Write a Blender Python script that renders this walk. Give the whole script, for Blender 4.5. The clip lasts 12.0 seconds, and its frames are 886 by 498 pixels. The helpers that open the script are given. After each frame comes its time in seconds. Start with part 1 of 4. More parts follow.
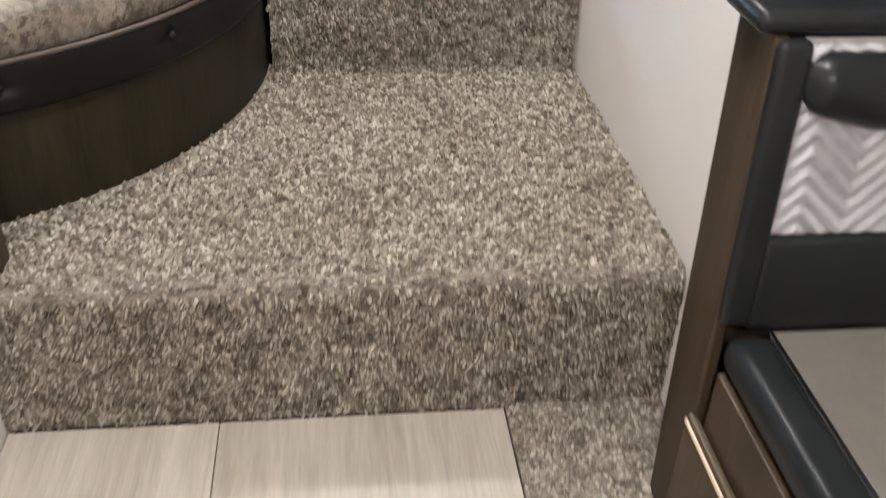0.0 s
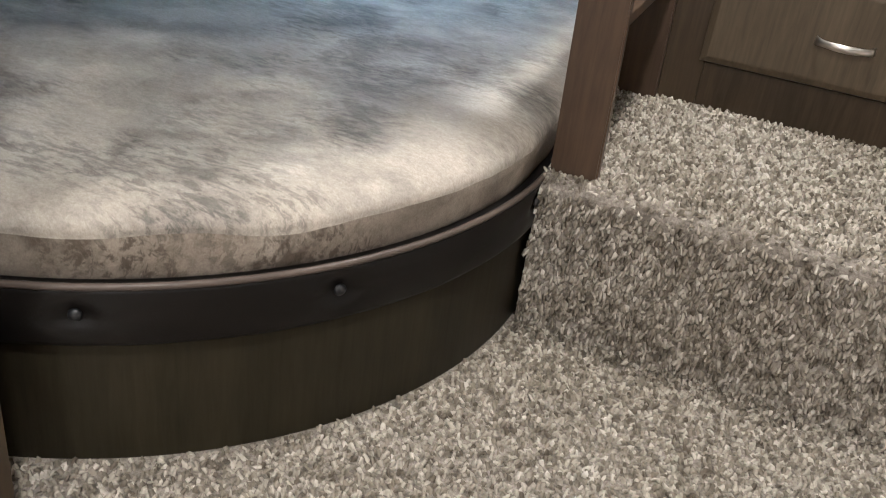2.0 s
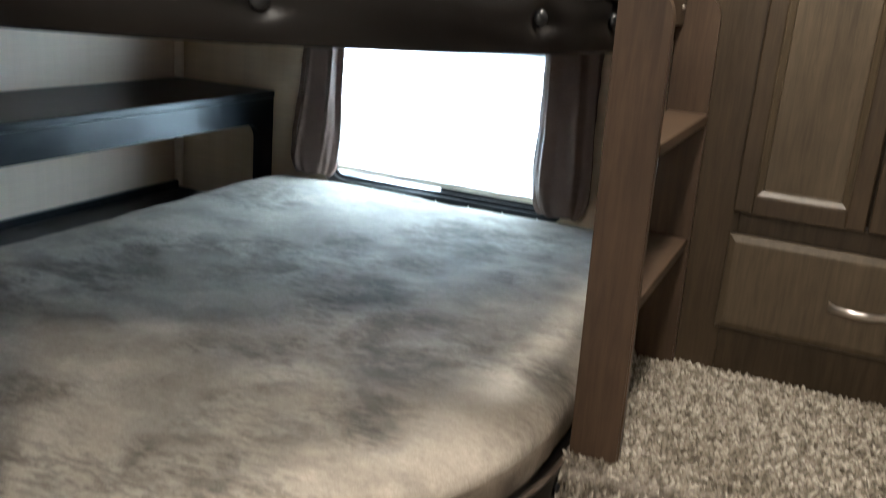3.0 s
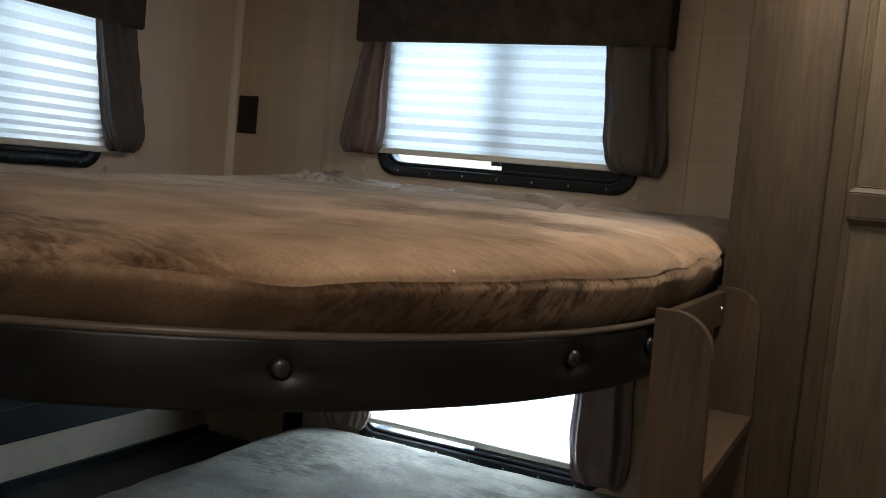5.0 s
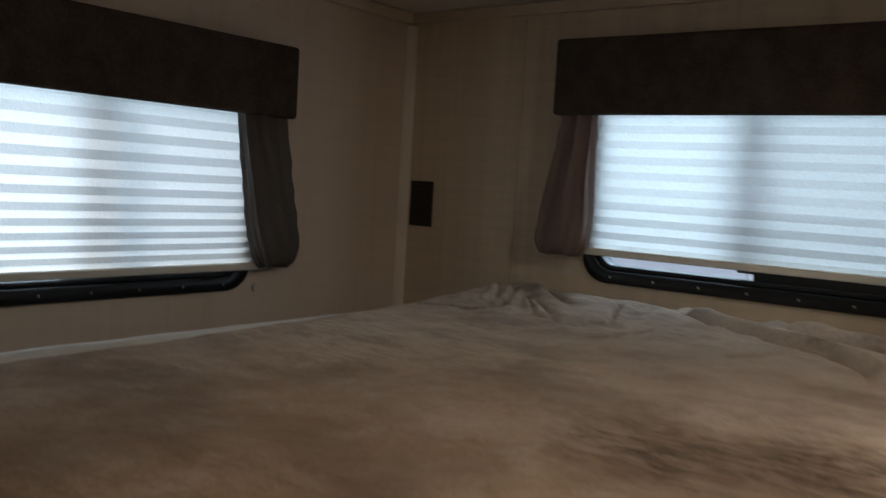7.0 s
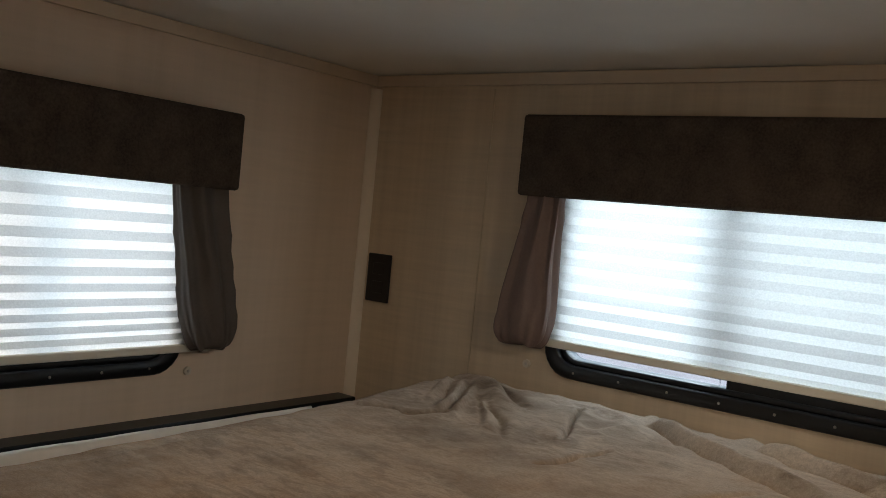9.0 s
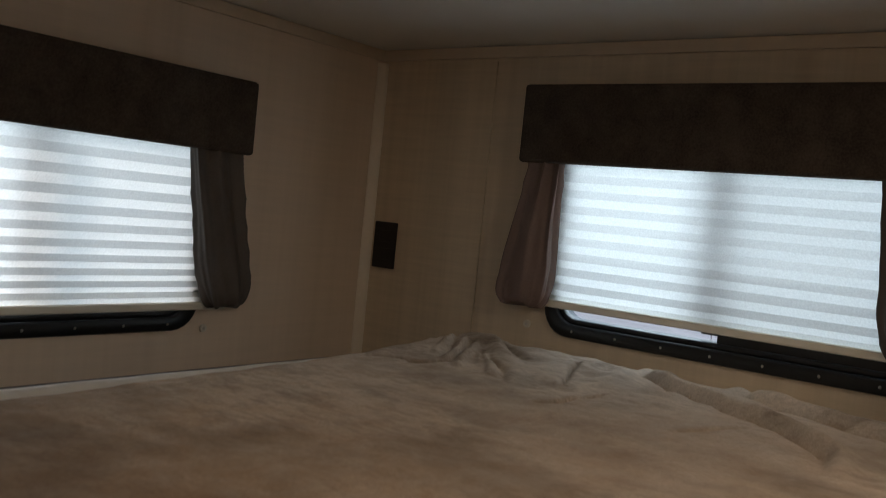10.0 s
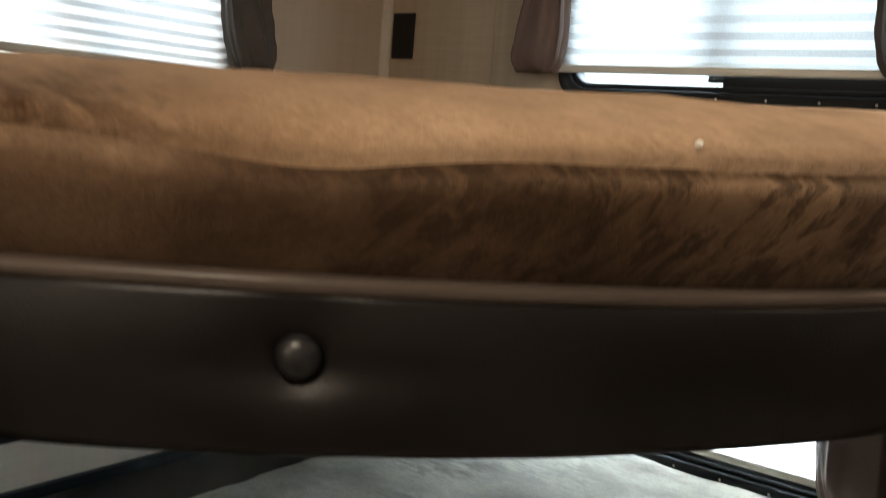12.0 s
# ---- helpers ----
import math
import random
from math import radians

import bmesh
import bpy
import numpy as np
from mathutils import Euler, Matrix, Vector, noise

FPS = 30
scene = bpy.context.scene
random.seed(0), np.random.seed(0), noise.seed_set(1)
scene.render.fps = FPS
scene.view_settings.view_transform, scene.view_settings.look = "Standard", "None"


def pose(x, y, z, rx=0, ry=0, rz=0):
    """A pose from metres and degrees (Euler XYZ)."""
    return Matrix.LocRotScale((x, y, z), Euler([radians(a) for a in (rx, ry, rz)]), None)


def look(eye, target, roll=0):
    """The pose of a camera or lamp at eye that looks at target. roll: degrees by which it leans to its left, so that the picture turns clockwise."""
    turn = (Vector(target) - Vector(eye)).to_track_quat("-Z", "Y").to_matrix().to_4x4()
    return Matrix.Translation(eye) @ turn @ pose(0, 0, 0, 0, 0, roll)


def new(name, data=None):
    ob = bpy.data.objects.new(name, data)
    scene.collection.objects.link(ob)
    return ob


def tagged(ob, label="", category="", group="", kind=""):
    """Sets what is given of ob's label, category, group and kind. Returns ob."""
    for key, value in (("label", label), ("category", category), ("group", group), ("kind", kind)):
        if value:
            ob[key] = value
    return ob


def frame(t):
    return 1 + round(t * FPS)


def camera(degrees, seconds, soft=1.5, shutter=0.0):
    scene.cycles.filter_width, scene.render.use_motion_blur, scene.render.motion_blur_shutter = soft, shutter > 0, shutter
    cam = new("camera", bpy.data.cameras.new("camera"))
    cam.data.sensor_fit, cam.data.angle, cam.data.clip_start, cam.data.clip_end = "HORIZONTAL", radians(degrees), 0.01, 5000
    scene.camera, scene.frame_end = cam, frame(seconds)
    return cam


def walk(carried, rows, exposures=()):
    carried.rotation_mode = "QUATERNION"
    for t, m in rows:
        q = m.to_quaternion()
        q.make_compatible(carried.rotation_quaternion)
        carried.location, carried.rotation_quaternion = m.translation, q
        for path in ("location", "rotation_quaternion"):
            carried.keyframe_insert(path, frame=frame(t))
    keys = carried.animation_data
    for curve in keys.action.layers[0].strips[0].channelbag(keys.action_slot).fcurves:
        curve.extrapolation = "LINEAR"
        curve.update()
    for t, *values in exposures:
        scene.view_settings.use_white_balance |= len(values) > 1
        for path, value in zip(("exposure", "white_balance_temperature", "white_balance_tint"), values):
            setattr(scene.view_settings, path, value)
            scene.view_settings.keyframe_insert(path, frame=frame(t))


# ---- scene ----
cam = camera(52.0, 12.0, soft=0.7, shutter=0.35)
PATH = [
    (0, (-0.002, 0.129, 1.04), (0.22, 1.768, -0.084), 2.6),
    (0.5, (0.066, 0.385, 1.041), (0.225, 2.084, -0.003), 4.4),
    (1, (0.085, 0.598, 1.069), (0.146, 2.34, 0.088), 4.7),
    (1.5, (0.099, 0.714, 1.07), (-0.253, 2.427, 0.099), 7.5),
    (2, (0.146, 0.757, 1.076), (-0.423, 2.401, 0.088), 7.8),
    (2.5, (0.155, 0.782, 1.109), (-0.516, 2.483, 0.299), 6.2),
    (3, (0.141, 0.796, 1.169), (-0.599, 2.568, 0.611), 4.9),
    (3.5, (0.134, 0.825, 1.233), (-0.667, 2.624, 0.882), 4.6),
    (5.5, (0.076, 0.905, 1.362), (-0.822, 2.686, 1.212), 5.5),
    (6, (-0.024, 1.011, 1.404), (-0.937, 2.783, 1.244), 5.4),
    (6.5, (-0.127, 1.144, 1.46), (-1.106, 2.881, 1.31), 5.2),
    (7, (-0.242, 1.292, 1.528), (-1.454, 2.877, 1.385), 3.4),
    (7.5, (-0.264, 1.416, 1.588), (-1.563, 2.934, 1.493), 4.2),
    (9.5, (-0.275, 1.468, 1.636), (-1.472, 3.07, 1.564), 5.7),
    (10, (-0.225, 1.394, 1.57), (-1.434, 2.985, 1.489), 5.7),
    (10.5, (-0.151, 1.331, 1.503), (-1.391, 2.896, 1.393), 6.2),
    (11, (-0.118, 1.289, 1.415), (-1.394, 2.822, 1.263), 4.1),
    (11.5, (-0.098, 1.279, 1.318), (-1.366, 2.818, 1.168), 3.3),
    (12, (-0.125, 1.311, 1.237), (-1.345, 2.875, 0.985), 4.5),
]
EXPOSURES = [(0, 3.15, 5250, 10), (1.0, 2.88, 5350, 10), (2.0, 3.25, 5180, 10), (2.6, 3.3, 5480, 10), (3.0, 2.75, 5650, 9), (3.5, 2.15, 5550, 10), (5.4, 1.35, 5950, 11), (6.0, 1.35, 6000, 12),
             (6.6, 0.78, 5950, 12), (7.5, 1.05, 6300, 8), (9.3, 1.4, 6650, 13), (10.0, 0.95, 6600, 13), (10.5, 0.86, 6550, 13), (11.2, 0.92, 6430, 13), (11.6, 1.1, 6550, 12), (12.0, 1.9, 6550, 11)]
walk(cam, [(t, look(eye, target, roll)) for t, eye, target, roll in PATH], EXPOSURES)

# ---- world and lights ----
world = bpy.data.worlds.new("sky")
scene.world = world
world.use_nodes = True
wn = world.node_tree.nodes
sky = wn.new("ShaderNodeTexSky")
sky.sky_type, sky.sun_disc = "NISHITA", False
sky.sun_elevation, sky.sun_rotation = radians(42), radians(215)
world.node_tree.links.new(sky.outputs[0], wn["Background"].inputs[0])
wn["Background"].inputs[1].default_value = 0.12


def area_lamp(name, where, target, w, h, watts, colour):
    lamp = bpy.data.lights.new(name, "AREA")
    lamp.shape, lamp.size, lamp.size_y, lamp.energy, lamp.color = "RECTANGLE", w, h, watts, colour
    ob = new(name, lamp)
    ob.matrix_world = look(where, target)
    return ob


def spot_disc(name, where, size, watts, colour):
    lamp = bpy.data.lights.new(name, "AREA")
    lamp.shape, lamp.size, lamp.energy, lamp.color = "DISK", size, watts, colour
    ob = new(name, lamp)
    ob.matrix_world = look(where, (where[0], where[1] + 0.001, 0))
    return ob


sun_data = bpy.data.lights.new("sun", "SUN")
sun_data.energy, sun_data.angle, sun_data.color = 1.0, radians(12), (1.0, 0.96, 0.9)
sun = new("sun", sun_data)
sun.matrix_world = look((0, 0, 0), (0.42, 0.6, -0.68))
DAY = (0.75, 0.92, 1.0)
WARM = (1.0, 0.85, 0.66)
area_lamp("daylight_back_upper", (-0.85, 3.75, 1.98), (-0.85, 3.1, 1.56), 1.3, 0.8, 6.6, DAY)
area_lamp("daylight_back_lower", (-0.85, 3.34, 0.86), (-0.85, 3.1, 0.80), 0.76, 0.44, 11.2, DAY)
area_lamp("daylight_side", (-2.4, 2.21, 1.94), (-1.76, 2.21, 1.5), 1.3, 0.8, 5.6, DAY)
spot_disc("bulb_steps", (0.06, 2.18, 1.925), 0.12, 2.1, WARM)
spot_disc("bulb_entry", (0.0, 0.78, 1.925), 0.16, 2.6, WARM)
# unseen fill light added over the living area to lift the general level
spot_disc("fill_living", (-0.05, -0.75, 1.925), 0.3, 3.0, WARM)


# ---- materials ----
def material(name):
    m = bpy.data.materials.new(name)
    m.use_nodes = True
    nt = m.node_tree
    return m, nt, nt.nodes["Principled BSDF"]


def texcoord(nt, scale=(1, 1, 1), rot=(0, 0, 0)):
    tc, mp = nt.nodes.new("ShaderNodeTexCoord"), nt.nodes.new("ShaderNodeMapping")
    mp.inputs["Scale"].default_value = scale
    mp.inputs["Rotation"].default_value = [radians(a) for a in rot]
    nt.links.new(tc.outputs["Object"], mp.inputs[0])
    return mp.outputs[0]


def noise_tex(nt, co, scale, detail=4.0, rough=0.55, distort=0.0):
    n = nt.nodes.new("ShaderNodeTexNoise")
    n.inputs["Scale"].default_value, n.inputs["Detail"].default_value = scale, detail
    n.inputs["Roughness"].default_value, n.inputs["Distortion"].default_value = rough, distort
    if co is not None:
        nt.links.new(co, n.inputs["Vector"])
    return n.outputs["Fac"]


def ramp(nt, fac, stops):
    r = nt.nodes.new("ShaderNodeValToRGB")
    els = r.color_ramp.elements
    while len(els) < len(stops):
        els.new(0.5)
    for e, (p, c) in zip(els, stops):
        e.position, e.color = p, (*c, 1)
    nt.links.new(fac, r.inputs[0])
    return r.outputs[0]


def mix(nt, a, b, fac, mode="MIX"):
    m = nt.nodes.new("ShaderNodeMix")
    m.data_type, m.blend_type = "RGBA", mode
    for sock, v in ((m.inputs["Factor"], fac), (m.inputs["A"], a), (m.inputs["B"], b)):
        if isinstance(v, (int, float)):
            sock.default_value = v
        elif isinstance(v, tuple):
            sock.default_value = (*v, 1)
        else:
            nt.links.new(v, sock)
    return m.outputs["Result"]


def bump(nt, bsdf, height, strength=0.3, distance=0.002):
    b = nt.nodes.new("ShaderNodeBump")
    b.inputs["Strength"].default_value, b.inputs["Distance"].default_value = strength, distance
    nt.links.new(height, b.inputs["Height"])
    nt.links.new(b.outputs[0], bsdf.inputs["Normal"])


def plain(name, colour, rough=0.5, metal=0.0, vary=0.12, scale=30.0, relief=0.1, spec=0.5):
    m, nt, b = material(name)
    co = texcoord(nt)
    dark = tuple(c * (1 - vary) for c in colour)
    light = tuple(min(1, c * (1 + vary)) for c in colour)
    n = noise_tex(nt, co, scale)
    big = noise_tex(nt, co, scale / 12)
    c = mix(nt, ramp(nt, n, [(0.3, dark), (0.7, light)]), ramp(nt, big, [(0.3, dark), (0.7, light)]), 0.5)
    nt.links.new(c, b.inputs["Base Color"])
    b.inputs["Roughness"].default_value, b.inputs["Metallic"].default_value = rough, metal
    b.inputs["Specular IOR Level"].default_value = spec
    if relief:
        bump(nt, b, noise_tex(nt, co, scale * 6), relief, 0.001)
    return m


def wood(name, dark, light, grain=(1, 1, 0.08), scale=40.0, rough=0.42, spec=0.4):
    m, nt, b = material(name)
    co = texcoord(nt, grain)
    fine = noise_tex(nt, co, scale * 3, 6, 0.65, 0.4)
    broad = noise_tex(nt, co, scale / 5, 3, 0.5, 0.8)
    c1 = ramp(nt, fine, [(0.32, dark), (0.68, light)])
    c2 = ramp(nt, broad, [(0.3, dark), (0.72, light)])
    c = mix(nt, c1, c2, 0.55)
    blot = ramp(nt, noise_tex(nt, texcoord(nt), 9, 3), [(0.35, (0.72, 0.72, 0.72)), (0.65, (1, 1, 1))])
    nt.links.new(mix(nt, c, blot, 0.6, "MULTIPLY"), b.inputs["Base Color"])
    b.inputs["Roughness"].default_value = rough
    b.inputs["Specular IOR Level"].default_value = spec
    bump(nt, b, fine, 0.12, 0.0008)
    return m


def wall_paper(name, base, streak, cross):
    """Printed wall board: upright streaks and a faint woven cross grain."""
    m, nt, b = material(name)
    up = noise_tex(nt, texcoord(nt, (1, 1, 0.02)), 38, 6, 0.65)
    wide = noise_tex(nt, texcoord(nt, (1, 1, 0.03)), 7, 3, 0.5)
    over = noise_tex(nt, texcoord(nt, (0.06, 0.06, 1)), 75, 5, 0.65)
    c = ramp(nt, up, [(0.36, streak), (0.64, base)])
    c = mix(nt, c, ramp(nt, wide, [(0.40, streak), (0.60, base)]), 0.55)
    c = mix(nt, c, ramp(nt, over, [(0.35, tuple(v * 0.86 for v in base)), (0.65, base)]), cross)
    nt.links.new(c, b.inputs["Base Color"])
    b.inputs["Roughness"].default_value = 0.62
    bump(nt, b, over, 0.08, 0.0006)
    return m


def vinyl(name, colour, rough=0.36, vary=0.15):
    m, nt, b = material(name)
    co = texcoord(nt)
    v = nt.nodes.new("ShaderNodeTexVoronoi")
    v.inputs["Scale"].default_value = 420
    nt.links.new(co, v.inputs["Vector"])
    big = noise_tex(nt, co, 14, 4)
    c = ramp(nt, big, [(0.3, tuple(k * (1 - vary) for k in colour)), (0.7, tuple(k * (1 + vary) for k in colour))])
    nt.links.new(c, b.inputs["Base Color"])
    rr = nt.nodes.new("ShaderNodeMapRange")
    rr.inputs["To Min"].default_value, rr.inputs["To Max"].default_value = rough - 0.06, rough + 0.1
    nt.links.new(noise_tex(nt, co, 30), rr.inputs["Value"])
    nt.links.new(rr.outputs[0], b.inputs["Roughness"])
    b.inputs["Specular IOR Level"].default_value = 0.24
    bump(nt, b, v.outputs["Distance"], 0.12, 0.0006)
    return m


def plush(name, tones, pattern, streak_rot=0, marks=0.5, sheen=0.5, dirt=0.85, paler=None, spots=()):
    """Printed plush: soft clouds of several tones, ragged dark smudges, short brushed strokes and a fine nap.
    paler: (x0, x1, z0, z1, tones) for paler tones that take over raggedly along the bed and with height, also used for
    painted window light.
    spots: (x, y, radius, strength) of the larger dark smudges of the print."""
    m, nt, b = material(name)
    cloud = noise_tex(nt, texcoord(nt, (1.0, 1.15, 1.15), (0, 0, streak_rot)), pattern, 3, 0.55, 0.15)
    smudge = noise_tex(nt, texcoord(nt, (1.0, 1.5, 1.3), (0, 0, streak_rot + 15)), pattern * 1.6, 6, 0.62, 0.25)
    where = noise_tex(nt, texcoord(nt, (1, 1, 1), (0, 0, 70)), pattern * 0.75, 3, 0.5)
    brush = noise_tex(nt, texcoord(nt, (1.0, 3.2, 1.6), (0, 0, streak_rot + 50)), pattern * 6.5, 6, 0.68, 0.5)
    nap = noise_tex(nt, texcoord(nt), 340, 4, 0.8, 0.3)
    tuft = noise_tex(nt, texcoord(nt, (1, 1.8, 1.5), (0, 0, streak_rot)), 90, 5, 0.72, 0.5)

    def clouds(t):
        return ramp(nt, cloud, [(0.32, t[1]), (0.50, t[2]), (0.66, t[3])])

    c = clouds(tones)
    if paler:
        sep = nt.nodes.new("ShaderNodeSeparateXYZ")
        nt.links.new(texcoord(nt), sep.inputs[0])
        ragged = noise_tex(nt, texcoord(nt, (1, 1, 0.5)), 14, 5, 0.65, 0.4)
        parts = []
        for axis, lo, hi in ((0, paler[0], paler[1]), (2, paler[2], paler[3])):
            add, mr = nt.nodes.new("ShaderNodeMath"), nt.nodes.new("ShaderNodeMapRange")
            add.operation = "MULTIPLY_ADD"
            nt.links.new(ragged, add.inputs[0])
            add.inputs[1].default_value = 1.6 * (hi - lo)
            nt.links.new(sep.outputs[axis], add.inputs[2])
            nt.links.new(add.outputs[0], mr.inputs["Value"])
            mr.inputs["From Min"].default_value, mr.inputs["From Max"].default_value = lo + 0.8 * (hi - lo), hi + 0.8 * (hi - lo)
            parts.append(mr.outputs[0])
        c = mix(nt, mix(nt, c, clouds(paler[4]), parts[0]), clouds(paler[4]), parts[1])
    gate = ramp(nt, where, [(0.46, (0, 0, 0)), (0.60, (1, 1, 1))])
    patch = ramp(nt, smudge, [(0.40, (1, 1, 1)), (0.54, (0, 0, 0))])
    c = mix(nt, c, tones[0], mix(nt, (0, 0, 0), mix(nt, patch, gate, 0.55, "MULTIPLY"), dirt))
    strokes = mix(nt, ramp(nt, brush, [(0.42, (1, 1, 1)), (0.52, (0, 0, 0))]), gate, 1.0, "MULTIPLY")
    c = mix(nt, c, tones[0], mix(nt, (0, 0, 0), strokes, marks))
    if spots:
        wn2, add = nt.nodes.new("ShaderNodeTexNoise"), nt.nodes.new("ShaderNodeVectorMath")
        wn2.inputs["Scale"].default_value, wn2.inputs["Detail"].default_value = 16, 5
        add.operation = "MULTIPLY_ADD"
        base = texcoord(nt)
        nt.links.new(base, wn2.inputs["Vector"])
        nt.links.new(wn2.outputs["Color"], add.inputs[0])
        add.inputs[1].default_value = (0.09, 0.06, 0)
        nt.links.new(base, add.inputs[2])
        flat = nt.nodes.new("ShaderNodeVectorMath")
        flat.operation = "MULTIPLY"
        flat.inputs[1].default_value = (1, 1, 0)
        nt.links.new(add.outputs[0], flat.inputs[0])
        total = None
        for x, y, r, k in spots:
            far, mr = nt.nodes.new("ShaderNodeVectorMath"), nt.nodes.new("ShaderNodeMapRange")
            far.operation = "DISTANCE"
            far.inputs[1].default_value = (x + 0.045, y + 0.03, 0)
            nt.links.new(flat.outputs[0], far.inputs[0])
            nt.links.new(far.outputs["Value"], mr.inputs["Value"])
            mr.interpolation_type = "SMOOTHSTEP"
            for key, v in (("From Min", r * 0.25), ("From Max", r * 1.35), ("To Min", k), ("To Max", 0.0)):
                mr.inputs[key].default_value = v
            if total is None:
                total = mr.outputs[0]
            else:
                top = nt.nodes.new("ShaderNodeMath")
                top.operation = "MAXIMUM"
                nt.links.new(total, top.inputs[0])
                nt.links.new(mr.outputs[0], top.inputs[1])
                total = top.outputs[0]
        ragged2 = ramp(nt, brush, [(0.40, (1, 1, 1)), (0.60, (0.4, 0.4, 0.4))])
        c = mix(nt, c, tones[0], mix(nt, (0, 0, 0), ragged2, total))
    c = mix(nt, c, ramp(nt, tuft, [(0.32, (0.76, 0.745, 0.73)), (0.62, (1.05, 1.05, 1.05))]), 0.8, "MULTIPLY")
    c = mix(nt, c, ramp(nt, nap, [(0.3, (0.72, 0.71, 0.7)), (0.65, (1.06, 1.06, 1.06))]), 0.8, "MULTIPLY")
    nt.links.new(c, b.inputs["Base Color"])
    b.inputs["Roughness"].default_value = 0.85
    b.inputs["Specular IOR Level"].default_value = 0.15
    b.inputs["Sheen Weight"].default_value = sheen
    b.inputs["Sheen Tint"].default_value = (1.0, 0.86, 0.72, 1)
    b.inputs["Sheen Roughness"].default_value = 0.38
    bump(nt, b, mix(nt, mix(nt, nap, tuft, 0.55), brush, 0.25), 0.5, 0.005)
    return m


def carpet_material(name, by_island):
    m, nt, b = material(name)
    co = texcoord(nt)
    stops = [(0.0, (0.17, 0.145, 0.112)), (0.2, (0.25, 0.218, 0.174)), (0.5, (0.38, 0.342, 0.28)), (0.8, (0.48, 0.438, 0.368)), (1.0, (0.57, 0.525, 0.455))]
    if by_island:
        g = nt.nodes.new("ShaderNodeNewGeometry")
        fac = g.outputs["Random Per Island"]
        c = ramp(nt, fac, stops)
    else:
        c = ramp(nt, noise_tex(nt, co, 220, 4, 0.8), [(0.3, (0.14, 0.12, 0.1)), (0.7, (0.4, 0.36, 0.31))])
    clump = ramp(nt, noise_tex(nt, co, 46, 3, 0.6), [(0.38, (0.40, 0.38, 0.35)), (0.56, (1, 1, 1))])
    c = mix(nt, c, clump, 0.75, "MULTIPLY")
    wearn = ramp(nt, noise_tex(nt, co, 4, 3), [(0.35, (0.85, 0.84, 0.82)), (0.65, (1, 1, 1))])
    nt.links.new(mix(nt, c, wearn, 1.0, "MULTIPLY"), b.inputs["Base Color"])
    b.inputs["Roughness"].default_value = 0.95
    b.inputs["Specular IOR Level"].default_value = 0.1
    return m


def plank_material(name):
    m, nt, b = material(name)
    info = nt.nodes.new("ShaderNodeObjectInfo")
    co = texcoord(nt, (1, 0.07, 1))
    fine = noise_tex(nt, co, 130, 6, 0.65, 0.5)
    broad = noise_tex(nt, co, 18, 4, 0.6, 1.0)
    c = mix(nt, ramp(nt, fine, [(0.3, (0.35, 0.305, 0.25)), (0.7, (0.56, 0.51, 0.44))]),
            ramp(nt, broad, [(0.3, (0.32, 0.275, 0.225)), (0.7, (0.60, 0.55, 0.48))]), 0.5)
    tone = ramp(nt, info.outputs["Random"], [(0, (0.82, 0.81, 0.8)), (1, (1, 1, 1))])
    nt.links.new(mix(nt, c, tone, 1.0, "MULTIPLY"), b.inputs["Base Color"])
    b.inputs["Roughness"].default_value = 0.4
    bump(nt, b, fine, 0.1, 0.0006)
    return m


def blind_material(name):
    m = bpy.data.materials.new(name)
    m.use_nodes = True
    nt = m.node_tree
    nt.nodes.remove(nt.nodes["Principled BSDF"])
    d, tr, mx = nt.nodes.new("ShaderNodeBsdfDiffuse"), nt.nodes.new("ShaderNodeBsdfTranslucent"), nt.nodes.new("ShaderNodeMixShader")
    c = ramp(nt, noise_tex(nt, texcoord(nt), 300, 3), [(0.3, (0.74, 0.75, 0.75)), (0.7, (0.86, 0.87, 0.87))])
    nt.links.new(c, d.inputs[0])
    nt.links.new(c, tr.inputs[0])
    mx.inputs[0].default_value = 0.55
    nt.links.new(d.outputs[0], mx.inputs[1])
    nt.links.new(tr.outputs[0], mx.inputs[2])
    nt.links.new(mx.outputs[0], nt.nodes["Material Output"].inputs[0])
    return m


def glass_material(name):
    m, nt, b = material(name)
    b.inputs["Base Color"].default_value = (0.95, 0.97, 0.97, 1)
    b.inputs["Roughness"].default_value = 0.02
    b.inputs["Transmission Weight"].default_value = 1.0
    b.inputs["IOR"].default_value = 1.45
    return m


def glow(name, colour, power):
    m, nt, b = material(name)
    b.inputs["Emission Color"].default_value = (*colour, 1)
    b.inputs["Emission Strength"].default_value = power
    return m


M_WALL_SIDE = wall_paper("wall_board_cream", (0.80, 0.655, 0.52), (0.68, 0.545, 0.415), 0.35)
M_WALL_BACK = wall_paper("wall_board_linen", (0.79, 0.65, 0.48), (0.44, 0.335, 0.215), 0.6)
M_WALL_WHITE = plain("wall_board_white", (0.74, 0.70, 0.67), 0.42, vary=0.04, scale=6, relief=0.05)
M_CEIL = plain("ceiling_board", (0.82, 0.80, 0.75), 0.3, vary=0.04, scale=12, relief=0.05)
M_TRIM = plain("cream_trim", (0.87, 0.77, 0.63), 0.4, vary=0.06, scale=20)
M_CORNICE = plain("tan_cornice", (0.68, 0.56, 0.42), 0.5, vary=0.08, scale=20)
M_WOOD = wood("stained_maple", (0.020, 0.0134, 0.0070), (0.074, 0.051, 0.0285), spec=0.28)
M_WOOD_DOOR = wood("stained_maple_panel", (0.044, 0.0325, 0.0190), (0.120, 0.091, 0.0560), spec=0.28)
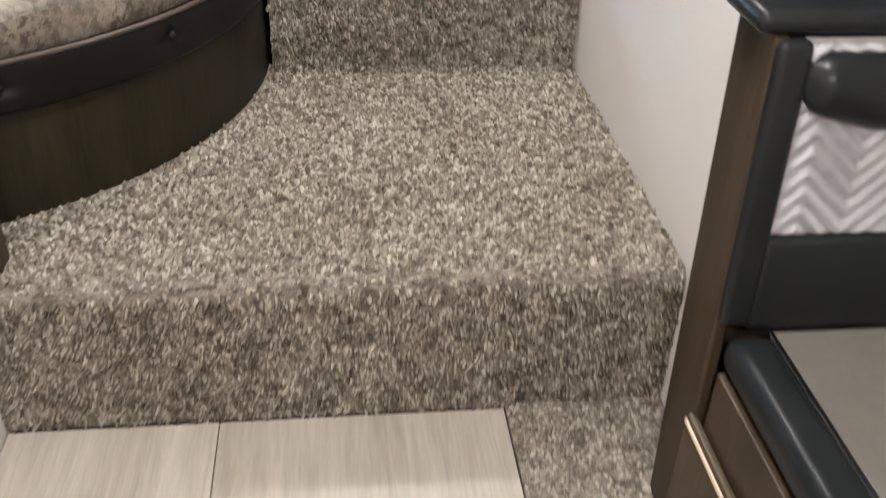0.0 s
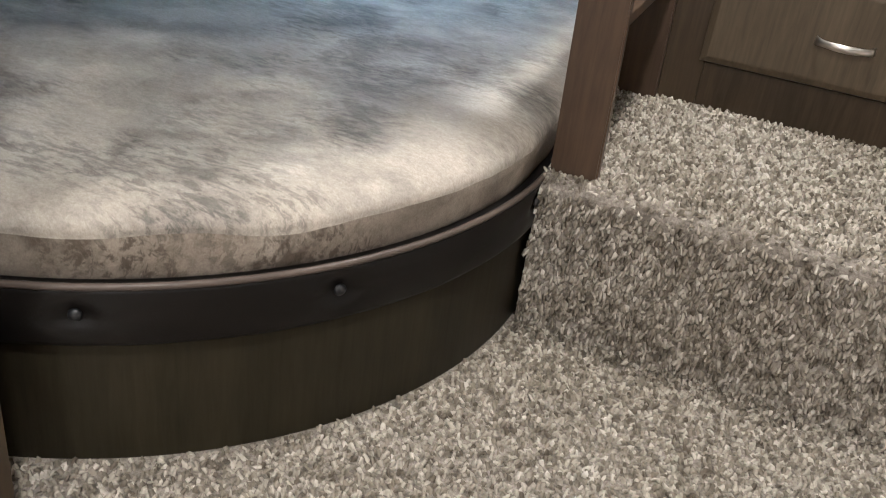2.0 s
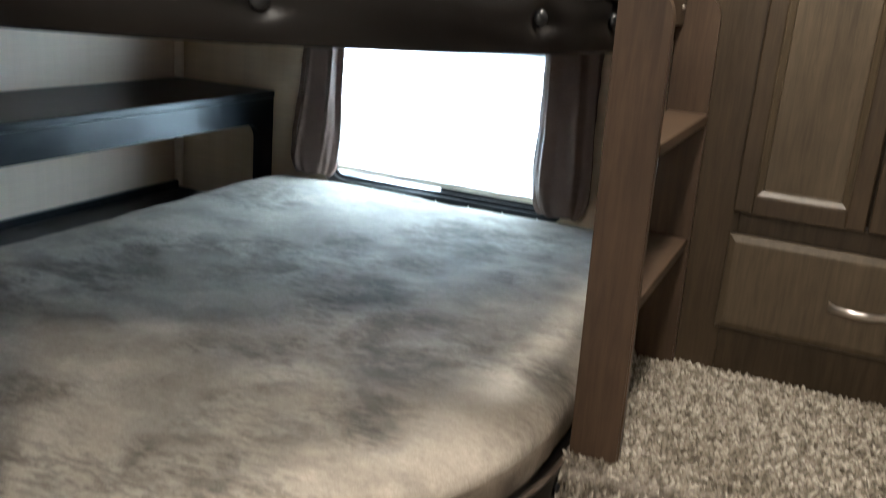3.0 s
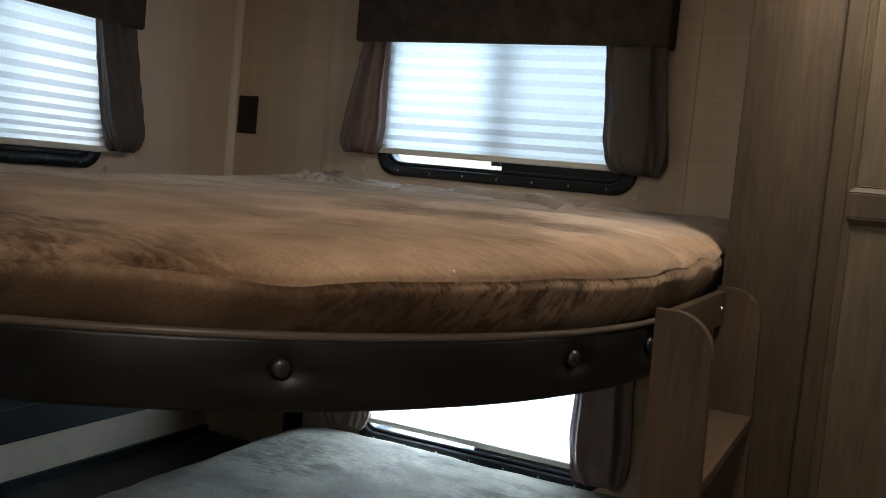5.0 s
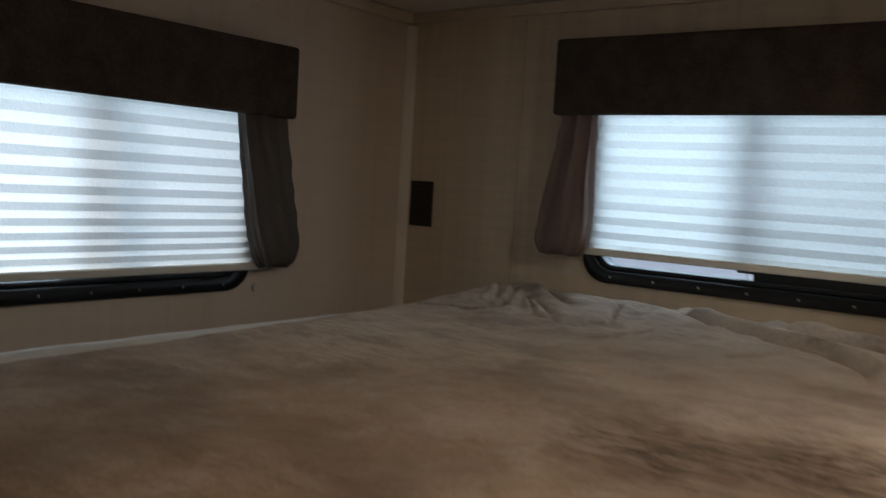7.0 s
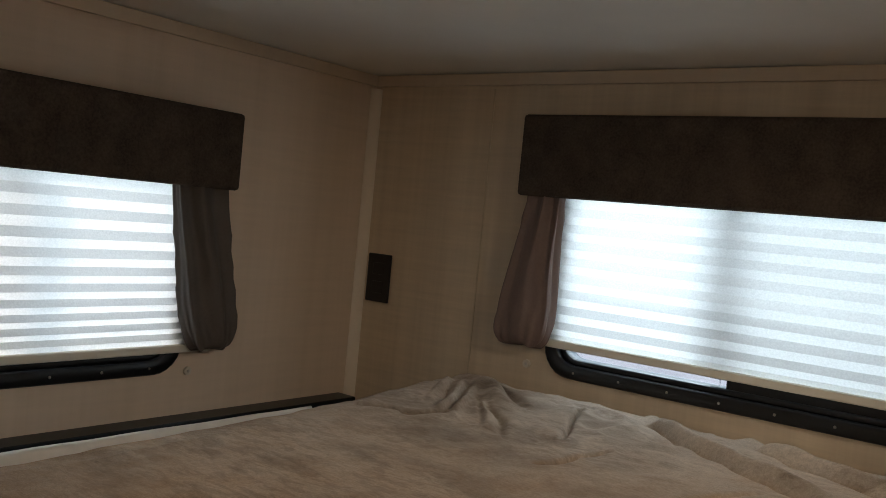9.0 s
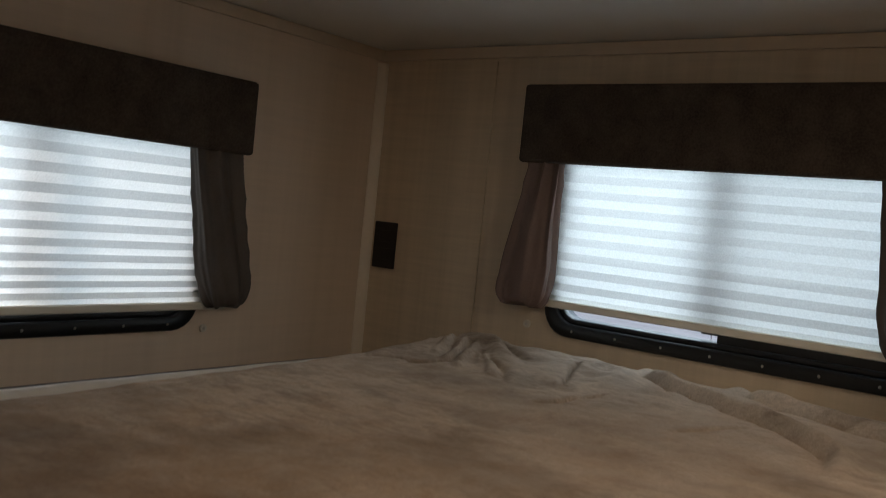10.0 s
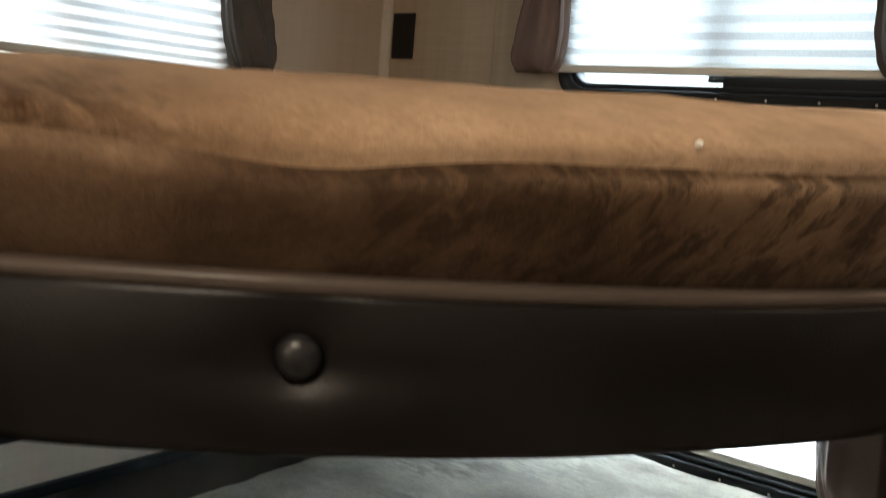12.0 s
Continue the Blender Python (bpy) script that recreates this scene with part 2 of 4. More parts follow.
M_WOOD_LADDER = wood("ladder_board", (0.042, 0.026, 0.015), (0.108, 0.069, 0.042), scale=30, spec=0.3)
M_WOOD_BASE = wood("bunk_base_board", (0.0135, 0.0114, 0.0066), (0.039, 0.0318, 0.0178), rough=0.45, spec=0.2)
M_WOOD_DARK = wood("dark_board", (0.028, 0.022, 0.018), (0.06, 0.047, 0.038), rough=0.4)
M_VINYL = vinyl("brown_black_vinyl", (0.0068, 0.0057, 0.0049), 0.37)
# welt far paler than the band: the edge highlight is put into its colour
M_WELT = vinyl("brown_welt_highlit", (0.085, 0.066, 0.054), 0.3)
M_VINYL_BLACK = vinyl("black_vinyl", (0.014, 0.0155, 0.016), 0.3)
M_BLACK = plain("black_plastic", (0.0095, 0.010, 0.011), 0.35, vary=0.2, scale=60, relief=0.1)
M_BLACK_GLOSS = plain("gloss_black_plastic", (0.004, 0.004, 0.005), 0.12, vary=0.2, scale=60, relief=0.0)
M_SCREEN_GLASS = plain("screen_glass", (0.006, 0.006, 0.007), 0.06, vary=0.2, scale=60, relief=0.0)
M_SATIN_BLACK = plain("satin_black_board", (0.010, 0.013, 0.016), 0.3, vary=0.2, scale=30, relief=0.05, spec=0.25)
def screen_material(name):
    m, nt, b = material(name)
    b.inputs["Base Color"].default_value = (0.03, 0.03, 0.032, 1)
    tr, mx = nt.nodes.new("ShaderNodeBsdfTransparent"), nt.nodes.new("ShaderNodeMixShader")
    mx.inputs[0].default_value = 0.17
    nt.links.new(tr.outputs[0], mx.inputs[1])
    nt.links.new(b.outputs[0], mx.inputs[2])
    nt.links.new(mx.outputs[0], nt.nodes["Material Output"].inputs[0])
    return m


M_DECK = plain("gloss_black_board", (0.014, 0.015, 0.017), 0.14, vary=0.2, scale=30, relief=0.03)
M_SCREEN = screen_material("insect_screen")
M_CHROME = plain("brushed_nickel", (0.62, 0.58, 0.53), 0.28, 1.0, vary=0.05, scale=80)
M_SCREW = plain("cream_plastic", (0.72, 0.66, 0.56), 0.4, vary=0.06)
M_VALANCE = plain("valance_fabric", (0.072, 0.056, 0.045), 0.9, vary=0.5, scale=240, relief=0.5, spec=0.1)
M_CURTAIN = plain("curtain_satin", (0.108, 0.089, 0.076), 0.55, vary=0.12, scale=200, relief=0.2, spec=0.3)
M_CURTAIN_IN = plain("curtain_lining", (0.20, 0.140, 0.120), 0.5, vary=0.12, scale=200, relief=0.2, spec=0.3)
M_BLIND = blind_material("pleated_shade")
M_RAIL = plain("shade_rail_cream", (0.80, 0.76, 0.66), 0.4, vary=0.03)
M_GLASS = glass_material("window_glass")
LOWER_SPOTS = [(-0.39, 1.96, 0.09, 0.8), (-0.61, 2.46, 0.09, 0.8), (-0.62, 1.90, 0.07, 0.6), (-0.62, 2.17, 0.06, 0.6), (-0.78, 1.63, 0.06, 0.5), (-1.04, 2.06, 0.10, 0.7),
               (-0.21, 1.62, 0.05, 0.6), (-0.38, 1.45, 0.07, 0.6), (-0.34, 1.75, 0.05, 0.6), (-0.20, 2.08, 0.06, 0.7), (-0.89, 2.17, 0.09, 0.6), (-0.60, 2.31, 0.05, 0.5)]
UPPER_SPOTS = [(-0.70, 1.45, 0.09, 1.0), (-0.60, 1.47, 0.09, 1.0), (-0.50, 1.49, 0.08, 1.0), (-0.40, 1.49, 0.06, 0.9), (-0.63, 1.79, 0.07, 0.7), (-0.50, 1.79, 0.08, 0.6),
               (-0.58, 2.11, 0.12, 1.0), (-0.46, 2.17, 0.13, 1.0), (-0.33, 2.13, 0.10, 0.9)]
# lifted tones for the cover's rear: window light put into its colour
UPPER_BACK_LIT = [(0.24, 0.180, 0.130), (0.45, 0.365, 0.290), (0.60, 0.505, 0.415), (0.70, 0.600, 0.500)]
M_LOWER = plush("plush_grey_beige", [(0.085, 0.080, 0.074), (0.33, 0.293, 0.250), (0.46, 0.415, 0.352), (0.56, 0.505, 0.43)], 4.6, 30, 0.5, 0.15, 0.6, None, LOWER_SPOTS)
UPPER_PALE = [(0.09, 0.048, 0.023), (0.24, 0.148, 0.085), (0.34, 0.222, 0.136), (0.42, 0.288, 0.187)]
M_UPPER = plush("plush_brown", [(0.075, 0.038, 0.018), (0.30, 0.187, 0.109), (0.43, 0.286, 0.178), (0.53, 0.372, 0.247)], 3.6, 15, 0.25, 0.3, 0.4, (5.0, 6.0, 1.272, 1.302, UPPER_BACK_LIT), UPPER_SPOTS)
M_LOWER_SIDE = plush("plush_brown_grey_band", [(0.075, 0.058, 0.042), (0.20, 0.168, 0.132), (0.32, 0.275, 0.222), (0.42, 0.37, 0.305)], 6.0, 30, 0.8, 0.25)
# darker than the cover, turning raggedly paler towards its top and right end
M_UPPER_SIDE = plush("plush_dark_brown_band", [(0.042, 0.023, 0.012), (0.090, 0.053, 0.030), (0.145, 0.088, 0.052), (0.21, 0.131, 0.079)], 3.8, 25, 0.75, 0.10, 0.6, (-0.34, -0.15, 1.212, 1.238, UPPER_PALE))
# near-white for the lint and for the strip that imitates a window reflection
M_REFLECTION_LINT = plain("pale_reflection_and_lint", (0.80, 0.78, 0.74), 0.7)
M_CARPET = carpet_material("carpet_backing", False)
M_PILE = carpet_material("carpet_pile", True)
M_PLANK = plank_material("vinyl_plank")
M_SEAT = plain("grey_seat_fabric", (0.135, 0.122, 0.103), 0.75, vary=0.1, scale=80, relief=0.3)
M_QUILT = plain("silver_herringbone_fabric", (0.42, 0.41, 0.42), 0.3, vary=0.12, scale=60, relief=0.2)
M_LAMP = glow("lamp_lens", (1.0, 0.86, 0.66), 6.0)
M_GROUND = plain("pale_gravel", (0.46, 0.45, 0.43), 0.9, vary=0.25, scale=12, relief=0.4)
M_SEAM = plain("seam_strip", (0.58, 0.47, 0.33), 0.6)


# ---- builders ----
def finish(bm, name, mat, smooth=False):
    bmesh.ops.recalc_face_normals(bm, faces=bm.faces)
    me = bpy.data.meshes.new(name)
    bm.to_mesh(me)
    bm.free()
    me.materials.append(mat)
    if smooth:
        me.shade_smooth()
    return me


def thing(name, base, label, category, group="", kind=""):
    ob = new(name)
    ob.location = base
    ob.empty_display_size = 0.05
    ob["base"] = list(base)
    return tagged(ob, label, category, group, kind)


def part(name, bm, mat, parent=None, label="", smooth=False):
    """Links a bmesh, given in world metres, as one mesh under a thing or a part."""
    ob = new(name, finish(bm, name, mat, smooth))
    if parent is not None:
        ob.parent = parent
        if parent.type == "EMPTY":
            ob.matrix_parent_inverse = Matrix.Translation(parent.location).inverted()
    return tagged(ob, label)


def solid(name, bm, mat, label, category, kind="", smooth=False):
    ob = new(name, finish(bm, name, mat, smooth))
    return tagged(ob, label, category, "", kind)


def box(bm, x0, x1, y0, y1, z0, z1, bev=0.0, seg=2):
    made = bmesh.ops.create_cube(bm, size=1.0)
    vs = made["verts"]
    bmesh.ops.scale(bm, vec=(x1 - x0, y1 - y0, z1 - z0), verts=vs)
    bmesh.ops.translate(bm, vec=((x0 + x1) / 2, (y0 + y1) / 2, (z0 + z1) / 2), verts=vs)
    if bev:
        es = list({e for v in vs for e in v.link_edges})
        bmesh.ops.bevel(bm, geom=es, offset=bev, segments=seg, affect="EDGES", profile=0.5)
    return bm


def boxes(*rows):
    bm = bmesh.new()
    for r in rows:
        box(bm, *r)
    return bm


def rod(bm, a, b, r, seg=12):
    a, b = Vector(a), Vector(b)
    d = b - a
    m = Matrix.Translation((a + b) / 2) @ d.to_track_quat("Z", "Y").to_matrix().to_4x4()
    bmesh.ops.create_cone(bm, cap_ends=True, segments=seg, radius1=r, radius2=r, depth=d.length, matrix=m)
    return bm


def pierced(u0, u1, z0, z1, holes):
    """The rectangles that are left of a wall once its holes are cut."""
    us = sorted({u0, u1, *[h[0] for h in holes], *[h[1] for h in holes]})
    zs = sorted({z0, z1, *[h[2] for h in holes], *[h[3] for h in holes]})
    out = []
    for a, b in zip(us, us[1:]):
        for c, d in zip(zs, zs[1:]):
            if not any(h[0] <= a and b <= h[1] and h[2] <= c and d <= h[3] for h in holes):
                out.append((a, b, c, d))
    return out


def sweep(bm, path, profile, closed_profile=True):
    """A profile of (outward, up) pairs carried along a flat path of (x, y, nx, ny, z)."""
    rings = [[bm.verts.new((x + nx * o, y + ny * o, z + u)) for o, u in profile] for x, y, nx, ny, z in path]
    n = len(profile)
    for r0, r1 in zip(rings, rings[1:]):
        for k in range(n if closed_profile else n - 1):
            bm.faces.new((r0[k], r0[(k + 1) % n], r1[(k + 1) % n], r1[k]))
    if closed_profile:
        bm.faces.new(rings[0])
        bm.faces.new(rings[-1][::-1])
    return bm


def rounded_rect(w, h, r, n=6):
    pts = []
    for cx, cy, a0 in ((w / 2 - r, h / 2 - r, 0), (-w / 2 + r, h / 2 - r, 90), (-w / 2 + r, -h / 2 + r, 180), (w / 2 - r, -h / 2 + r, 270)):
        for k in range(n + 1):
            a = radians(a0 + 90 * k / n)
            pts.append((cx + r * math.cos(a), cy + r * math.sin(a)))
    return pts


def ring(bm, place, outer, inner, d0, d1, soften=0.003):
    """A flat ring between two outlines of equal count; place(u, v, d) gives the world point, d is the way into the room."""
    rows = [[bm.verts.new(place(u, v, d0)) for u, v in outer],
            [bm.verts.new(place(u, v, d1 - soften)) for u, v in outer],
            [bm.verts.new(place(u + (ui - u) * 0.12, v + (vi - v) * 0.12, d1)) for (u, v), (ui, vi) in zip(outer, inner)],
            [bm.verts.new(place(u + (ui - u) * 0.85, v + (vi - v) * 0.85, d1)) for (u, v), (ui, vi) in zip(outer, inner)],
            [bm.verts.new(place(ui, vi, d1 - soften)) for ui, vi in inner],
            [bm.verts.new(place(ui, vi, d0)) for ui, vi in inner]]
    n = len(outer)
    for a, b in zip(rows, rows[1:] + rows[:1]):
        for k in range(n):
            bm.faces.new((a[k], a[(k + 1) % n], b[(k + 1) % n], b[k]))
    return bm


# ---- the shell ----
X_L, Y_B, X_R = -1.76, 3.095, 0.515      # side wall, back wall, wall beside the steps
S1, S2, CEIL = 0.26, 0.52, 1.955
STEP1, STEP2, CAB = 1.187, 1.965, 2.46   # fronts of the two steps and of the cabinet

floor = solid("floor", boxes((X_L - 0.1, 1.75, -1.35, Y_B + 0.1, -0.06, -0.006)), M_WOOD_DARK, "dark sub-floor under pale vinyl planks", "floor", "structure")
solid("ceiling", boxes((X_L - 0.1, 1.75, -1.35, Y_B + 0.1, CEIL, CEIL + 0.05)), M_CEIL, "smooth off-white satin ceiling board", "ceiling", "structure")
holes_back = [(-1.195, -0.50, 1.350, 1.76), (-1.195, -0.50, 0.60, 1.02)]
bm = bmesh.new()
for a, b, c, d in pierced(X_L - 0.1, 0.60, -0.06, CEIL, holes_back):
    box(bm, a, b, Y_B, Y_B + 0.05, c, d)
solid("wall_back", bm, M_WALL_BACK, "linen-patterned tan wall board with two windows", "wall", "structure")
bm = bmesh.new()
for a, b, c, d in pierced(1.19, Y_B, -0.06, CEIL, [(1.865, 2.56, 1.30, 1.76)]):
    box(bm, X_L - 0.05, X_L, a, b, c, d)
solid("wall_side", bm, M_WALL_SIDE, "cream wall board beside the bunks", "wall", "structure")
solid("wall_steps", boxes((X_R, X_R + 0.045, 1.10, Y_B, -0.06, CEIL)), M_WALL_WHITE, "off-white glossy wall board beside the carpeted steps", "wall", "structure")
solid("wall_partition", boxes((X_L - 0.05, -0.52, 1.12, 1.19, -0.06, CEIL), (-0.58, -0.52, -1.35, 1.12, -0.06, CEIL)), M_WALL_WHITE, "off-white wall beside the entry", "wall", "structure")
solid("wall_rear", boxes((-0.58, 1.75, -1.40, -1.35, -0.06, CEIL)), M_WALL_WHITE, "plain off-white wall behind the entry", "wall", "structure")
solid("wall_dinette", boxes((1.70, 1.75, -1.35, 1.14, -0.06, CEIL), (X_R + 0.045, 1.75, 1.10, 1.14, -0.06, CEIL)), M_WALL_WHITE, "plain off-white wall beside the seat", "wall", "structure")
solid("trim_post", boxes((-0.56, -0.482, 1.192, 1.275, 0.0, CEIL - 0.002)), M_WOOD, "dark-stained wooden jamb at the bunk's end", "trim", "structure")
bm = bmesh.new()
CORNER = [(0.0005, -0.021), (0.006, -0.020), (0.012, -0.016), (0.017, -0.010), (0.019, -0.005), (0.0195, -0.0005), (0.0005, -0.0005)]
ends = [[bm.verts.new((X_L + dx, Y_B + dy, z)) for dx, dy in CORNER] for z in (0.48, CEIL - 0.033)]
for k in range(len(CORNER)):
    j = (k + 1) % len(CORNER)
    bm.faces.new((ends[0][k], ends[0][j], ends[1][j], ends[1][k]))
bm.faces.new(ends[0])
bm.faces.new(ends[1][::-1])
solid("trim_corner", bm, M_TRIM, "pale cream corner strip", "trim", "structure")
solid("trim_cornice", boxes((X_L + 0.001, 0.10, Y_B - 0.012, Y_B - 0.001, CEIL - 0.027, CEIL - 0.002), (X_L + 0.001, X_L + 0.012, 1.30, Y_B - 0.0125, CEIL - 0.027, CEIL - 0.002)), M_CORNICE, "thin pale cornice strip under the ceiling", "trim", "structure")
solid("trim_seams", boxes(*[(x, x + 0.003, Y_B - 0.0025, Y_B - 0.0005, 1.2, CEIL - 0.034) for x in (-1.415, -0.36)]), M_SEAM, "narrow seam strips between wall boards", "trim", "structure")

solid("ground", boxes((-150, 150, -150, 150, -0.95, -0.90)), M_GROUND, "pale sunlit gravel lot outside the windows", "ground", "structure")


# ---- carpeted steps ----
def step_block(name, x0, x1, y0, y1, z0, z1, label):
    r = 0.022
    prof = [(y1, z0), (y0, z0), (y0, z1 - r)] + [(y0 + r - r * math.cos(radians(a)), z1 - r + r * math.sin(radians(a))) for a in (22, 45, 68, 90)] + [(y1, z1)]
    bm = bmesh.new()
    ends = [[bm.verts.new((x, y, z)) for y, z in prof] for x in (x0, x1)]
    n = len(prof)
    for k in range(n):
        bm.faces.new((ends[0][k], ends[0][(k + 1) % n], ends[1][(k + 1) % n], ends[1][k]))
    bm.faces.new(ends[0])
    bm.faces.new(ends[1][::-1])
    return solid(name, bm, M_CARPET, label, "step", "structure")


step_block("step_lower", -0.60, X_R - 0.001, STEP1, STEP2 + 0.02, 0.0, S1, "speckled beige-grey carpeted lower step")
step_block("step_upper", -0.135, X_R - 0.001, STEP2, Y_B - 0.002, S1 - 0.02, S2, "speckled beige-grey carpeted upper step")
solid("carpet_strip", boxes((0.254, 0.47, -1.2, 1.02, -0.004, 0.006), (0.254, X_R - 0.001, 1.02, STEP1 - 0.001, -0.004, 0.006)), M_CARPET, "strip of speckled carpet beside the vinyl floor", "carpet", "structure")

# ---- bunks ----
LO = dict(cx=-0.855, cy=2.0, r=0.715, left=-1.755)
UP = dict(cx=-0.99, cy=2.15, r=0.82, left=-1.755)


def front_path(b, z, grow=0.0, n=48, end_y=None):
    """The front edge of a bunk from the side wall, round the arc, and back along its right end."""
    pts = [(b["left"], b["cy"] - b["r"] - grow, 0, -1, z)]
    for k in range(n + 1):
        a = radians(-90 + 90 * k / n)
        c, s = math.cos(a), math.sin(a)
        pts.append((b["cx"] + (b["r"] + grow) * c, b["cy"] + (b["r"] + grow) * s, c, s, z))
    pts.append((b["cx"] + b["r"] + grow, end_y or CAB - 0.004, 1, 0, z))
    return pts


def band(b, z, h, t, buttons, zb):
    """A padded vinyl band round a bunk's front: bulging face, pulled in at each button, slightly uneven."""
    bm = bmesh.new()
    rows = []
    steps = 14
    for x, y, nx, ny, zz in front_path(b, z, 0, 200):
        ring_v = [bm.verts.new((x - nx * 0.012, y - ny * 0.012, z))]
        for k in range(steps + 1):
            f = k / steps
            out = t * (0.35 + 0.65 * math.sin(math.pi * (0.12 + 0.76 * f)))
            up = z + h * f
            for ang in buttons:
                bx, by = b["cx"] + b["r"] * math.cos(radians(ang)), b["cy"] + b["r"] * math.sin(radians(ang))
                d = math.hypot(x - bx, y - by)
                out -= 0.010 * math.exp(-(d / 0.022) ** 2 - ((up - zb) / 0.020) ** 2)
                out -= 0.0036 * math.exp(-(d / 0.055) ** 2 - ((up - zb + 0.006) / 0.009) ** 2)
            out += 0.0012 * noise.noise((x * 14, y * 14, up * 20))
            ring_v.append(bm.verts.new((x + nx * out, y + ny * out, up)))
        ring_v.append(bm.verts.new((x - nx * 0.012, y - ny * 0.012, z + h + 0.002)))
        rows.append(ring_v)
    n = len(rows[0])
    for a, c in zip(rows, rows[1:]):
        for k in range(n):
            bm.faces.new((a[k], a[(k + 1) % n], c[(k + 1) % n], c[k]))
    bm.faces.new(rows[0])
    bm.faces.new(rows[-1][::-1])
    return bm


def welt(b, z, out, r):
    """A thin rolled edge along the top of a band."""
    prof = [(out + r * math.cos(radians(a)), r * math.sin(radians(a))) for a in range(0, 360, 45)]
    return sweep(bmesh.new(), front_path(b, z, 0, 120), prof)


def button(b, angle, z, r=0.012):
    a = radians(angle)
    c, s = math.cos(a), math.sin(a)
    bm = bmesh.new()
    base = Vector((b["cx"] + (b["r"] + 0.007) * c, b["cy"] + (b["r"] + 0.007) * s, z))
    m = Matrix.Translation(base) @ Vector((c, s, 0)).to_track_quat("Z", "Y").to_matrix().to_4x4()
    bmesh.ops.create_uvsphere(bm, u_segments=16, v_segments=10, radius=r, matrix=m @ Matrix.Diagonal((1, 1, 0.62, 1)))
    return bm


lower = thing("lower_bunk", (LO["cx"], 1.4, S1), "curved lower bunk platform of dark wood with a black-brown vinyl band", "bunk bed")
bm = sweep(bmesh.new(), front_path(LO, S1 - 0.004, -0.004), [(-0.018, 0), (0, 0), (0, 0.20), (-0.018, 0.20)])
part("base_panel", bm, M_WOOD_BASE, lower, "dark-stained curved wooden panel")
LO_BUTTONS, UP_BUTTONS = (-58.7, -35, -3), (-68, -44.5, -19.2, -5.5)
bm = band(LO, 0.438, 0.074, 0.012, LO_BUTTONS, 0.480)
part("vinyl_band", bm, M_VINYL, lower, "padded black-brown vinyl band", True)
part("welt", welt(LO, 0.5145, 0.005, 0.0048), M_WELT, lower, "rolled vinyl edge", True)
for ang in LO_BUTTONS:
    part("button", button(LO, ang, 0.480, 0.008), M_BLACK, lower, "black upholstery button", True)


def deck(b, z0, z1, shrink):
    pts = [(x, y) for x, y, *_ in front_path(b, 0, -shrink, 24, Y_B - 0.003)] + [(b["left"], Y_B - 0.003)]
    bm = bmesh.new()
    lo = [bm.verts.new((x, y, z0)) for x, y in pts]
    hi = [bm.verts.new((x, y, z1)) for x, y in pts]
    bm.faces.new(lo[::-1])
    bm.faces.new(hi)
    for k in range(len(pts)):
        j = (k + 1) % len(pts)
        bm.faces.new((lo[k], lo[j], hi[j], hi[k]))
    return bm


part("deck", deck(LO, 0.44, 0.475, 0.02), M_WOOD_DARK, lower, "dark bed deck")

upper = thing("upper_bunk", (UP["cx"], 1.6, 1.08), "curved upper bunk platform with a padded black-brown vinyl band", "bunk bed")
part("deck", deck(UP, 1.097, 1.15, 0.02), M_DECK, upper, "glossy black bed deck")
bm = band(UP, 1.096, 0.072, 0.014, UP_BUTTONS, 1.139)
part("vinyl_band", bm, M_VINYL, upper, "padded black-brown vinyl band", True)
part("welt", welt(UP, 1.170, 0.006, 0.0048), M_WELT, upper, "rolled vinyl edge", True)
for ang in UP_BUTTONS:
    part("button", button(UP, ang, 1.139, 0.0105), M_BLACK, upper, "black upholstery button", True)
part("wall_rail", boxes((X_L + 0.002, X_L + 0.06, 1.35, Y_B - 0.04, 1.1505, 1.192, 0.003)), M_SATIN_BLACK, upper, "black ledge along the wall")


def outline(b, left, right, back, grow, count):
    """A closed mattress outline, evenly spaced, with rounded corners."""
    pts = []
    for x, y, *_ in front_path(b, 0, grow, 40, back):
        pts.append((min(max(x, left), right), y))
    pts[0] = (left, pts[0][1])
    pts += [(left, back)]
    p = np.array(pts + pts[:1])
    seg = np.r_[0, np.cumsum(np.hypot(*np.diff(p, axis=0).T))]
    u = np.linspace(0, seg[-1], count, endpoint=False)
    q = np.c_[np.interp(u, seg, p[:, 0]), np.interp(u, seg, p[:, 1])]
    for _ in range(14):
        q = (np.roll(q, 1, 0) + 2 * q + np.roll(q, -1, 0)) / 4
    return q


def ridge(x, y, a, b, w, h):
    """A soft fold of cloth from a to b, w wide and h high, fading at its ends."""
    ax, ay = a
    dx, dy = b[0] - ax, b[1] - ay
    ll = dx * dx + dy * dy
    t = ((x - ax) * dx + (y - ay) * dy) / ll
    tc = min(1, max(0, t))
    d2 = (x - ax - tc * dx) ** 2 + (y - ay - tc * dy) ** 2
    return h * math.exp(-d2 / (w * w)) * (0.35 + 0.65 * math.sin(math.pi * min(1, max(0, 0.1 + 0.8 * tc))))


